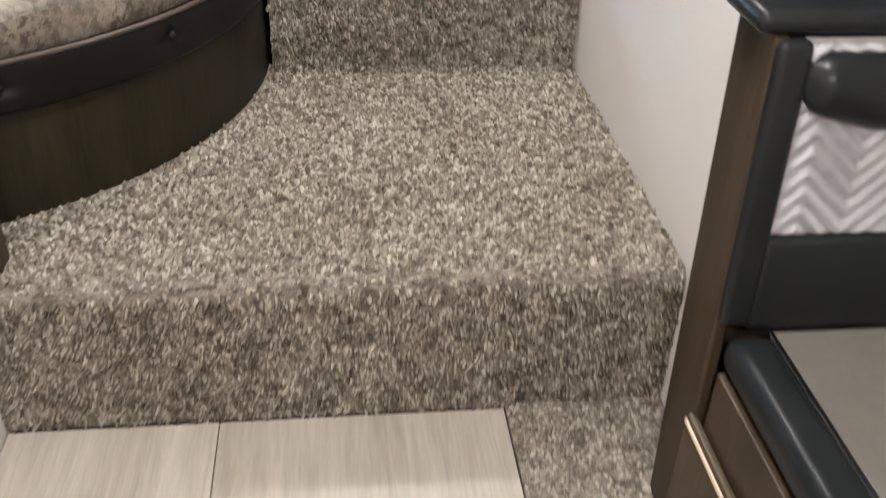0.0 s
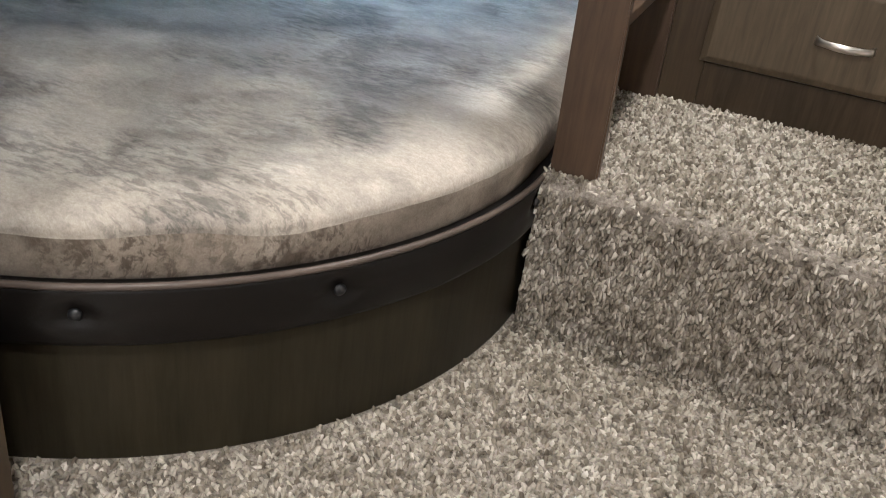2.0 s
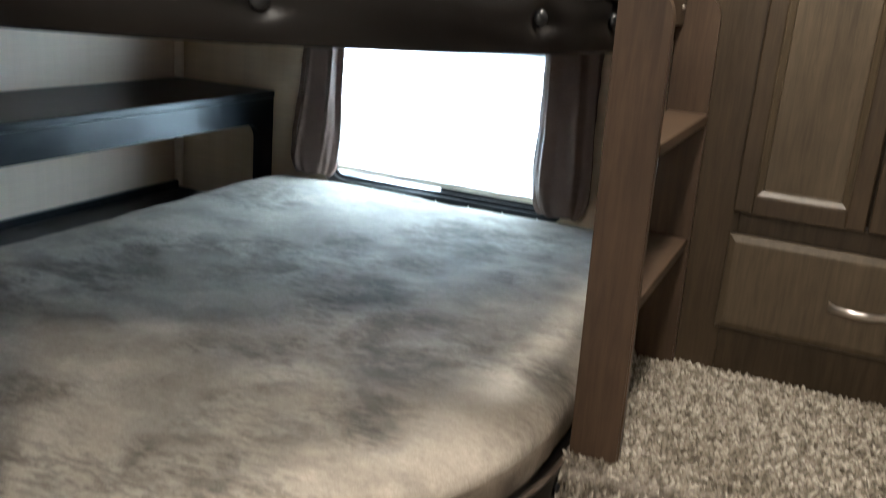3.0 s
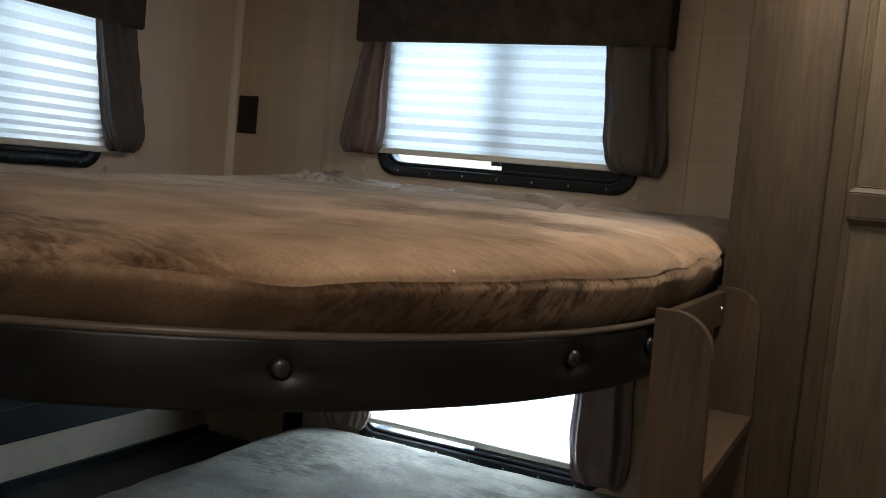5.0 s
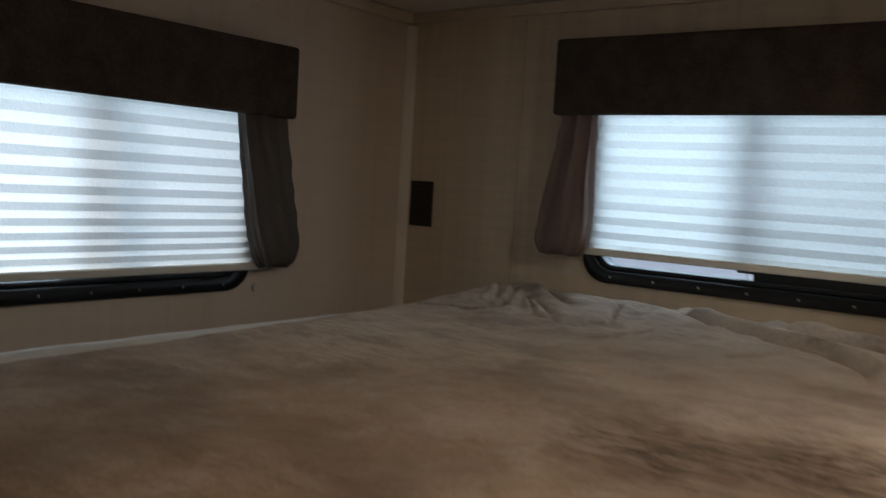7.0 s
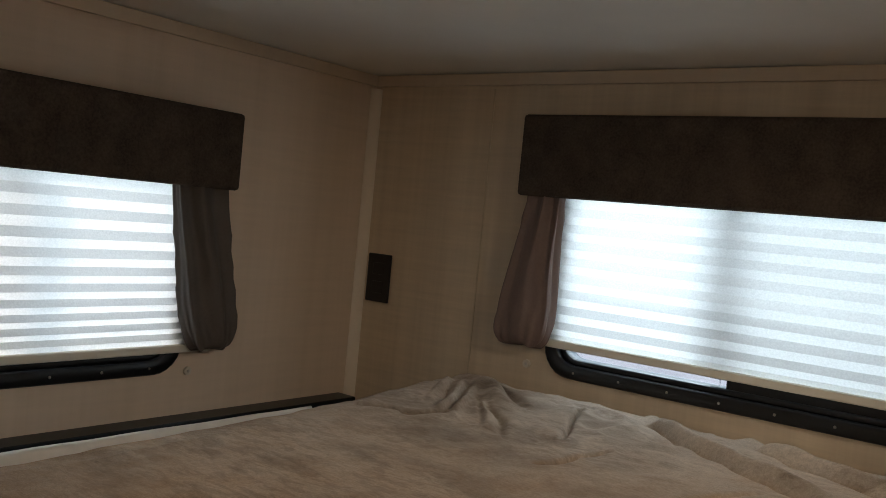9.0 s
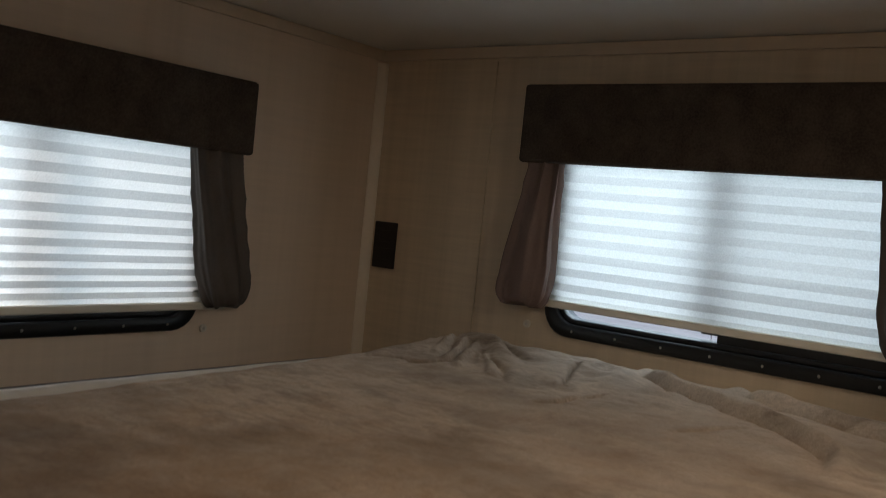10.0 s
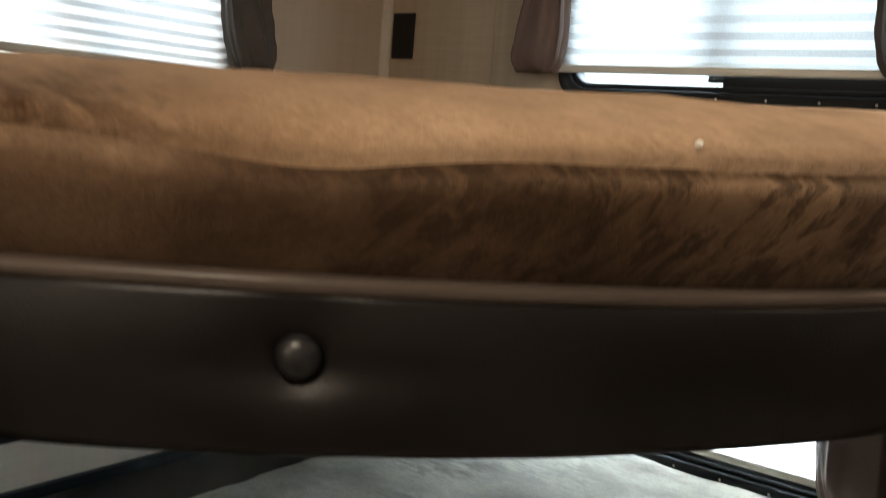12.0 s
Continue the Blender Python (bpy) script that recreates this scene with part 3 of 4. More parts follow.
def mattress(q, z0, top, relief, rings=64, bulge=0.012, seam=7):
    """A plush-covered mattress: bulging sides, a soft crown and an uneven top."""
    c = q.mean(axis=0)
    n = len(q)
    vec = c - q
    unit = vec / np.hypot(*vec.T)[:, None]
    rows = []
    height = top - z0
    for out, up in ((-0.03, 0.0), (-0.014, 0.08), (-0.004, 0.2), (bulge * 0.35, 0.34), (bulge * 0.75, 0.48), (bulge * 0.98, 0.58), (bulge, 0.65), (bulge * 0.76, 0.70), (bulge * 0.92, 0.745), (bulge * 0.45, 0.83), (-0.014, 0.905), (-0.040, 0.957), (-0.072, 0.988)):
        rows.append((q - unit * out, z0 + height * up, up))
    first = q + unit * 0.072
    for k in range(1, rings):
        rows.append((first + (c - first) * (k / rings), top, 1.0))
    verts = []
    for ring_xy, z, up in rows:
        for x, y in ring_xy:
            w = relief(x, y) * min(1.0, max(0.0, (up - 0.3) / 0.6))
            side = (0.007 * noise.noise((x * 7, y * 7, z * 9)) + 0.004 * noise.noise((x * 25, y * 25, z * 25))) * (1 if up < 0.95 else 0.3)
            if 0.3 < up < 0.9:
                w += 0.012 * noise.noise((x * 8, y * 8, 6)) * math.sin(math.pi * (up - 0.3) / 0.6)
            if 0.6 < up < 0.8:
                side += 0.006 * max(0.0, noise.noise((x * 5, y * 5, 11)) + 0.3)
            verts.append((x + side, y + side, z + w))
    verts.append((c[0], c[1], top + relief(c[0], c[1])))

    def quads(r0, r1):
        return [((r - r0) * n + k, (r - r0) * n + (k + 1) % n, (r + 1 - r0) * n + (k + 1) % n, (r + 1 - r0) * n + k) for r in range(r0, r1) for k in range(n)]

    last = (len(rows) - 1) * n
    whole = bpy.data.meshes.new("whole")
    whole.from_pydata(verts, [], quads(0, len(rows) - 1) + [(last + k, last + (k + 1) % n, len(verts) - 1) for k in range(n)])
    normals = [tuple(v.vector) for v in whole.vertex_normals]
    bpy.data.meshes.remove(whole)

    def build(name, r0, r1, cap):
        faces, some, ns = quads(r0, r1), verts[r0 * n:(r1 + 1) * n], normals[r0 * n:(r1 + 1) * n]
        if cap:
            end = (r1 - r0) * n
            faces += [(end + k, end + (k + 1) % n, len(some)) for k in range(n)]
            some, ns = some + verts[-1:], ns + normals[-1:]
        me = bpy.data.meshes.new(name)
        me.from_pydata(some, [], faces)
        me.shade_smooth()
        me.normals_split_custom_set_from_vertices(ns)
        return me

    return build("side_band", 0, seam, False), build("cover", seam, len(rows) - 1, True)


def relief_lower(x, y):
    return 0.008 * noise.noise((x * 2.6, y * 2.6, 1)) + 0.003 * noise.noise((x * 9, y * 9, 4)) + 0.0012 * noise.noise((x * 30, y * 30, 2))


FOLDS = [((-1.40, 3.02), (-1.15, 2.86), 0.022, 0.006), ((-1.30, 2.98), (-1.12, 2.83), 0.018, 0.005),
         ((-1.29, 2.91), (-1.20, 2.74), 0.010, 0.007), ((-1.25, 2.88), (-1.15, 2.70), 0.010, 0.007), ((-1.33, 2.93), (-1.26, 2.76), 0.010, 0.007),
         ((-0.6, 2.3), (-0.3, 2.35), 0.05, 0.006), ((-1.20, 2.84), (-1.08, 2.70), 0.011, 0.006)]
CREASES = [((-1.38, 3.03), (-1.13, 2.88), 0.006, -0.009), ((-1.27, 2.90), (-1.18, 2.72), 0.005, -0.008),
           ((-1.23, 2.66), (-1.17, 2.73), 0.005, -0.013), ((-1.31, 2.90), (-1.22, 2.74), 0.004, -0.007), ((-1.055, 2.93), (-0.965, 2.75), 0.004, -0.012),
           ((-0.93, 2.60), (-0.89, 2.74), 0.004, -0.012), ((-1.31, 2.64), (-1.23, 2.67), 0.004, -0.008), ((-1.16, 2.82), (-1.04, 2.69), 0.005, -0.006),
           ((-0.72, 2.62), (-0.66, 2.72), 0.004, -0.007), ((-1.21, 2.86), (-1.10, 2.71), 0.004, -0.006)]
FOLDS = [(a, b, w, h * 1.6) for a, b, w, h in FOLDS] + [(a, b, w * 1.3, h * 1.5) for a, b, w, h in CREASES]

LONG_FOLDS = (((-0.98, 3.05), (-0.82, 2.91), (-0.683, 2.83), (-0.60, 2.78), (-0.51, 2.69), (-0.48, 2.58)), ((-0.79, 3.02), (-0.665, 2.966), (-0.554, 2.92), (-0.38, 2.82)))


def long_fold(x, y, line):
    """A long unbroken fold of cloth with a crease along its front, running out at its last stretch."""
    best = (9.0, 0.0, 0.0)
    for k, ((ax, ay), (bx, by)) in enumerate(zip(line, line[1:])):
        dx, dy = bx - ax, by - ay
        ll = math.hypot(dx, dy)
        t = min(1.0, max(0.0, ((x - ax) * dx + (y - ay) * dy) / (ll * ll)))
        px, py = x - ax - t * dx, y - ay - t * dy
        d = math.hypot(px, py)
        if d < best[0]:
            best = (d, (px * dy - py * dx) / ll, (k + t) / (len(line) - 1))
    d, side, along = best
    if d > 0.09:
        return 0.0
    fade = min(1.0, along / 0.12) * max(0.0, min(1.0, (1 - along) / 0.28))
    return fade * (0.017 * math.exp(-(d / 0.016) ** 2) - 0.019 * math.exp(-(((d if side > 0 else -d) - 0.021) / 0.010) ** 2))


def relief_upper(x, y):
    w = 0.034 * min(1.0, max(0.0, (y - 1.55) / 1.4)) - 0.010 * min(1.0, max(0.0, (x + 0.9) / 0.5)) * min(1.0, max(0.0, (2.2 - y) / 0.6))
    w += 0.006 * noise.noise((x * 2.3, y * 2.3, 7)) + 0.003 * noise.noise((x * 8, y * 8, 3)) + 0.0015 * noise.noise((x * 24, y * 24, 2))
    back = max(0.0, (y - 2.55) / 0.5)
    w += 0.006 * back * noise.noise((x * 16 + y * 6, y * 14, 5)) + 0.006 * math.exp(-((x + 1.22) ** 2 + (y - 2.95) ** 2) / 0.05)
    sx, sy = x + 0.008 * noise.noise((x * 6, y * 6, 31)), y + 0.008 * noise.noise((x * 6, y * 6, 32))
    w += sum(long_fold(sx, sy, line) for line in LONG_FOLDS)
    wx, wy = x, y
    x += 0.022 * noise.noise((wx * 9, wy * 9, 21)) + 0.003 * noise.noise((wx * 30, wy * 30, 23))
    y += 0.022 * noise.noise((wx * 9, wy * 9, 22)) + 0.003 * noise.noise((wx * 30, wy * 30, 24))
    for a, b, wd, h in FOLDS:
        if min(a[0], b[0]) - 3 * wd < x < max(a[0], b[0]) + 3 * wd and min(a[1], b[1]) - 3 * wd < y < max(a[1], b[1]) + 3 * wd:
            w += ridge(x, y, a, b, wd, h)
    rumple = max(0.0, min(1.0, (y - 2.5) / 0.35)) * max(0.0, min(1.0, (-0.35 - x) / 0.5))
    w += rumple * (0.010 * (0.5 - abs(noise.noise((x * 7 + y * 5, y * 8 - x * 3, 9)))) + 0.009 * (0.5 - abs(noise.noise((x * 15 - y * 8, y * 17 + x * 6, 4)))))
    return w


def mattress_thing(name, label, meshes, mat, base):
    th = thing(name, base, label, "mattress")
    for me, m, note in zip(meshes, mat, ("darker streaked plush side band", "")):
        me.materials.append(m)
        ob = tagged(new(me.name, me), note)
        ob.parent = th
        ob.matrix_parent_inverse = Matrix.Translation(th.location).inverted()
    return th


q = outline(LO, -1.36, -0.158, 3.065, -0.012, 360)
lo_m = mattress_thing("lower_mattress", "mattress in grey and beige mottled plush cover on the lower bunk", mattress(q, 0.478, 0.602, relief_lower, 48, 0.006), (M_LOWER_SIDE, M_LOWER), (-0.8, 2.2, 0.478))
q = outline(UP, -1.385, -0.146, 3.055, -0.006, 980)
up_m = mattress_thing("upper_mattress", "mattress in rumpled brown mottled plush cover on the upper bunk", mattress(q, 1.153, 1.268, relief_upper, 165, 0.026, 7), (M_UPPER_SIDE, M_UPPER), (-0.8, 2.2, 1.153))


def reflection_strip():
    """A raised pale strip added between the mattress and the wall ledge for the window's reflection, thinning out
    towards the back.
    """
    bm = bmesh.new()
    n, rings = 44, []
    for i in range(n + 1):
        f = i / n
        y = 1.50 + 1.14 * f
        slim = 1.0 if f < 0.45 else 1 - 0.8 * (f - 0.45) / 0.55
        top = 1.262 + 0.018 * max(0.0, (y - 1.55) / 1.4) - 0.008 * (1 - slim) + 0.002 * noise.noise((y * 9, 2, 1))
        mid = -1.433 + 0.003 * noise.noise((y * 7, 5, 1))
        prof = [(-0.012, 1.152), (-0.016, 1.20), (-0.015, top - 0.008), (-0.006, top), (0.008, top), (0.016, top - 0.008), (0.020, 1.20), (0.024, 1.152)]
        rings.append([bm.verts.new((mid + dx * slim, y, z)) for dx, z in prof])
    for a, b in zip(rings, rings[1:]):
        for k in range(len(a)):
            j = (k + 1) % len(a)
            bm.faces.new((a[k], a[j], b[j], b[k]))
    bm.faces.new(rings[0])
    bm.faces.new(rings[-1][::-1])
    part("reflection_strip", bm, M_REFLECTION_LINT, up_m, "raised pale strip in place of the window's reflection", True)


reflection_strip()
bm = bmesh.new()
bmesh.ops.create_icosphere(bm, subdivisions=1, radius=0.0021, matrix=Matrix.Translation((-0.287, 1.695, 1.241)))
part("lint", bm, M_REFLECTION_LINT, up_m, "tiny white fleck of lint", True)

# shelf along the side wall of the lower bunk
shelf = thing("bunk_shelf", (-1.58, 2.6, 0.476), "satin black ledge with a rounded end bracket beside the lower bunk", "shelf")
part("top_board", boxes((X_L + 0.002, -1.40, 1.30, Y_B - 0.004, 0.805, 0.825, 0.003)), M_SATIN_BLACK, shelf)


def fascia():
    """The ledge's front board: a band along the top and a leg at the back, with a rounded inner corner."""
    r = 0.05
    prof = [(1.30, 0.8045), (3.088, 0.8045), (3.088, 0.477), (3.022, 0.477), (3.022, 0.735 - r)]
    prof += [(3.022 - r + r * math.cos(radians(a)), 0.735 - r + r * math.sin(radians(a))) for a in (15, 30, 45, 60, 75, 90)] + [(1.30, 0.735)]
    bm = bmesh.new()
    front = [bm.verts.new((-1.402, y, z)) for y, z in prof]
    back = [bm.verts.new((-1.424, y, z)) for y, z in prof]
    n = len(prof)
    bm.faces.new(front)
    bm.faces.new(back[::-1])
    for k in range(n):
        bm.faces.new((front[k], back[k], back[(k + 1) % n], front[(k + 1) % n]))
    return bm


part("fascia", fascia(), M_SATIN_BLACK, shelf, "black front board with a rounded leg")
part("rear_strip", boxes((X_L + 0.002, X_L + 0.016, 1.30, Y_B - 0.02, 0.476, 0.50)), M_SATIN_BLACK, shelf, "black strip along the wall")

# ---- ladder ----
ladder = thing("bunk_ladder", (-0.105, 2.21, S2), "wooden ladder with rounded side boards between bunk and cabinet", "ladder")


def ladder_board(y0, y1, top):
    """A side board with a rounded front corner at its top."""
    bm = bmesh.new()
    x0, x1, r = -0.147, -0.074, 0.05
    prof = [(x0, S2), (x1, S2)] + [(x1 - r + r * math.cos(radians(a)), top - r + r * math.sin(radians(a))) for a in range(0, 91, 10)] + [(x0, top)]
    prof = [(x + 0.016 * (1.2 - z) / 0.68, z) for x, z in prof]
    a = [bm.verts.new((x, y0, z)) for x, z in prof]
    b = [bm.verts.new((x, y1, z)) for x, z in prof]
    bm.faces.new(a)
    bm.faces.new(b[::-1])
    for k in range(len(prof)):
        j = (k + 1) % len(prof)
        bm.faces.new((a[k], b[k], b[j], a[j]))
    bmesh.ops.bevel(bm, geom=[e for e in bm.edges if abs(e.verts[0].co.y - e.verts[1].co.y) < 1e-6], offset=0.003, segments=2, affect="EDGES")
    return bm


part("side_board", ladder_board(1.995, 2.016, 1.198), M_WOOD_LADDER, ladder)
part("side_board", ladder_board(2.436, 2.456, 1.198), M_WOOD_LADDER, ladder)
for z in (0.745, 0.970):
    part("rung", boxes((-0.138, -0.068, 2.0165, 2.4355, z, z + 0.02, 0.003)), M_WOOD_LADDER, ladder)
part("top_brace", boxes((-0.146, -0.132, 2.0165, 2.4355, 1.135, 1.192, 0.002)), M_WOOD, ladder)
for y in (2.06, 2.40):
    bm = bmesh.new()
    bmesh.ops.create_uvsphere(bm, u_segments=10, v_segments=6, radius=0.004, matrix=Matrix.Translation((-0.131, y, 1.165)))
    part("screw", bm, M_CHROME, ladder, "small bright screw", True)

# ---- cabinet ----
cabinet = thing("cabinet", (0.18, 2.78, S2), "dark-stained maple cabinet with panelled doors above a drawer", "cabinet")
XC0, XC1 = -0.145, X_R - 0.002
part("body", boxes((XC0, XC1, CAB + 0.02, Y_B - 0.002, S2, CEIL - 0.002)), M_WOOD, cabinet)
part("face_frame", boxes((XC0, 0.012, CAB, CAB + 0.0195, S2, CEIL - 0.002, 0.001), (0.464, XC1, CAB, CAB + 0.0195, S2, CEIL - 0.002, 0.001),
                         (0.0121, 0.4639, CAB, CAB + 0.0195, S2, 0.605, 0.001), (0.0121, 0.4639, CAB, CAB + 0.0195, 0.772, 0.83, 0.001),
                         (0.0121, 0.4639, CAB, CAB + 0.0195, 1.89, CEIL - 0.002, 0.001)), M_WOOD, cabinet)


def rect_rings(rows, cap):
    """Nested rectangles (x0, x1, z0, z1, y) joined in order into one skin; the last one is capped if asked."""
    bm = bmesh.new()
    loops = [[bm.verts.new(p) for p in ((x0, y, z0), (x1, y, z0), (x1, y, z1), (x0, y, z1))] for x0, x1, z0, z1, y in rows]
    for a, b in zip(loops, loops[1:]):
        for k in range(4):
            bm.faces.new((a[k], a[(k + 1) % 4], b[(k + 1) % 4], b[k]))
    if cap:
        bm.faces.new(loops[-1])
    return bm


def inset(r, d, y):
    return (r[0] + d, r[1] - d, r[2] + d, r[3] - d, y)


def cabinet_door(x0, x1, z0, mid0, mid1, z1, rail, yf):
    """One tall door: stiles, three rails, and two sunken panels each inside a sloped moulding."""
    y0, y1 = yf - 0.019, yf - 0.001
    d = part("door", boxes((x0 + 0.001, x1 - 0.001, y1 - 0.005, y1, z0 + 0.001, z1 - 0.001)), M_WOOD_DOOR, cabinet, "tall panelled maple door")
    for a, b in ((x0, x0 + rail), (x1 - rail, x1)):
        part("stile", boxes((a, b, y0, y1 - 0.0051, z0, z1, 0.003)), M_WOOD, d)
    for a, b in ((z0, z0 + rail), (mid0, mid1), (z1 - rail, z1)):
        part("rail", boxes((x0 + rail, x1 - rail, y0 + 0.0003, y1 - 0.0051, a, b, 0.001)), M_WOOD, d)
    for a, b in ((z0 + rail, mid0), (mid1, z1 - rail)):
        r = (x0 + rail, x1 - rail, a, b)
        part("moulding", rect_rings([inset(r, -0.0005, y0 + 0.002), inset(r, 0.002, y0 + 0.001), inset(r, 0.010, y0 + 0.009), inset(r, 0.0115, y0 + 0.008), inset(r, 0.013, y0 + 0.011)], False), M_WOOD_DOOR, d)
        part("panel", boxes((r[0] + 0.0005, r[1] - 0.0005, y0 + 0.0105, y1 - 0.0051, a, b)), M_WOOD_DOOR, d)


for x0, x1 in ((0.001, 0.2155), (0.2205, 0.466)):
    cabinet_door(x0, x1, 0.827, 1.334, 1.372, 1.905, 0.032, CAB)
r = (0.002, 0.466, 0.609, 0.786)
dr = part("drawer", rect_rings([(*r, CAB - 0.001), (*r, CAB - 0.011), inset(r, 0.0015, CAB - 0.0135), inset(r, 0.012, CAB - 0.019), inset(r, 0.016, CAB - 0.0195)], True), M_WOOD_DOOR, cabinet, "maple drawer front with a sloped edge")


def bow_handle(x0, x1, y, z):
    """A bowed bar, broad in the middle, with flared feet."""
    bm = bmesh.new()
    n, rings = 20, []
    for i in range(n + 1):
        u = i / n
        out = 0.026 * min(1.0, math.sin(math.pi * u) ** 0.55)
        foot = math.exp(-(min(u, 1 - u) / 0.09) ** 2)
        h, t = 0.0048 + 0.0022 * math.sin(math.pi * u) + 0.003 * foot, 0.0035 + 0.002 * foot
        rings.append([bm.verts.new((x0 + (x1 - x0) * u, y - out - t * math.cos(radians(a)), z + h * math.sin(radians(a)))) for a in range(0, 360, 36)])
    for a, b in zip(rings, rings[1:]):
        for k in range(10):
            bm.faces.new((a[k], a[(k + 1) % 10], b[(k + 1) % 10], b[k]))
    bm.faces.new(rings[0])
    bm.faces.new(rings[-1][::-1])
    return bm


part("handle", bow_handle(0.184, 0.282, CAB - 0.019, 0.690), M_CHROME, dr, "bowed brushed metal handle", True)


# ---- windows ----
def back_place(cx, cz):
    return lambda u, v, d: (cx + u, Y_B - d, cz + v)


def side_place(cy, cz):
    return lambda u, v, d: (X_L + d, cy + u, cz + v)


def slab(bm, place, u0, u1, v0, v1, d0, d1, bev=0.0):
    a, b = Vector(place(u0, v0, d0)), Vector(place(u1, v1, d1))
    return box(bm, min(a.x, b.x), max(a.x, b.x), min(a.y, b.y), max(a.y, b.y), min(a.z, b.z), max(a.z, b.z), bev)


def window(name, place, h, label, slide):
    win = thing(name, place(0, -h / 2, 0), label, "window", kind="structure")
    w = 0.745
    outer, inner = rounded_rect(w, h, 0.06), rounded_rect(w - 0.055, h - 0.055, 0.045)
    fr = part("window_frame", ring(bmesh.new(), place, outer, inner, 0.0005, 0.014), M_BLACK, win, "black plastic window frame", True)
    inner2 = rounded_rect(w - 0.078, h - 0.078, 0.035)
    part("inner_frame", ring(bmesh.new(), place, inner, inner2, -0.035, 0.004), M_BLACK, win, "black inner frame", True)
    part("mullion", slab(bmesh.new(), place, slide - 0.024, slide + 0.024, -h / 2 + 0.05, h / 2 - 0.05, -0.047, -0.031, 0.002), M_BLACK, win)
    part("sash_rail", slab(bmesh.new(), place, slide + 0.018, w / 2 - 0.05, -h / 2 + 0.036, -h / 2 + 0.072, -0.03, -0.006, 0.002), M_BLACK, win)
    for u0, u1, d in ((-w / 2 + 0.04, slide, -0.028), (slide, w / 2 - 0.04, -0.022)):
        g = part("pane", slab(bmesh.new(), place, u0, u1, -h / 2 + 0.04, h / 2 - 0.04, d, d + 0.003), M_GLASS, win, "clear glass pane")
        g.visible_shadow = False
    part("insect_screen", slab(bmesh.new(), place, slide + 0.015, w / 2 - 0.04, -h / 2 + 0.04, h / 2 - 0.04, -0.054, -0.053), M_SCREEN, win, "fine dark insect screen")
    for k in range(7):
        bm = bmesh.new()
        u = -0.30 + 0.10 * k
        bmesh.ops.create_uvsphere(bm, u_segments=8, v_segments=5, radius=0.003, matrix=Matrix.Translation(place(u, -h / 2 + 0.014, 0.0135)))
        part("screw", bm, M_CHROME, fr, "small screw")
    return win


def blind(place, width, top, bottom, pitch=0.033, bunch=0.06):
    """A pleated shade: a zigzag cloth between a head rail and a bottom rail, its pleats drawn closer over the lowest stretch."""
    th = thing("pleated_shade", place(0, bottom, 0.03), "white pleated day shade, drawn down with a cream bottom rail", "window shade", "pleated shades")
    bm = bmesh.new()
    zs, z, n, side = [], top, 0, 1
    while z > bottom + 0.012:
        zs.append((z, 0.0240 if side > 0 else 0.0165))
        left = z - bottom
        step = pitch / 2 * min(1.0, 0.5 + 0.5 * left / bunch)
        z -= step
        side = -side
    zs.append((bottom + 0.008, 0.02))
    row = [[bm.verts.new(place(u, zz, d)) for u in (-width / 2 + 0.006, 0, width / 2 - 0.006)] for zz, d in zs]
    for a, b in zip(row, row[1:]):
        for k in (0, 1):
            bm.faces.new((a[k], a[k + 1], b[k + 1], b[k]))
    part("cloth", bm, M_BLIND, th, "translucent white pleated cloth")
    part("bottom_rail", slab(bmesh.new(), place, -width / 2, width / 2, bottom - 0.006, bottom + 0.010, 0.010, 0.030, 0.003), M_RAIL, th, "cream bottom rail")
    part("head_rail", slab(bmesh.new(), place, -width / 2, width / 2, top, top + 0.02, 0.010, 0.032, 0.003), M_RAIL, th, "cream head rail")
    return th


def valance(place, u0, u1, v0, v1):
    th = thing("valance", place((u0 + u1) / 2, v0, 0.04), "box valance in dark brown woven fabric above a window", "valance", "window valances")
    bm = bmesh.new()
    slab(bm, place, u0, u1, v0, v1, 0.055, 0.075, 0.007)
    part("front", bm, M_VALANCE, th)
    part("side", slab(bmesh.new(), place, u0, u0 + 0.018, v0 + 0.001, v1 - 0.001, 0.001, 0.0555, 0.005), M_VALANCE, th)
    part("side", slab(bmesh.new(), place, u1 - 0.018, u1, v0 + 0.001, v1 - 0.001, 0.001, 0.0555, 0.005), M_VALANCE, th)
    part("top", slab(bmesh.new(), place, u0 + 0.019, u1 - 0.019, v1 - 0.016, v1 - 0.002, 0.001, 0.0545), M_VALANCE, th)
    return th


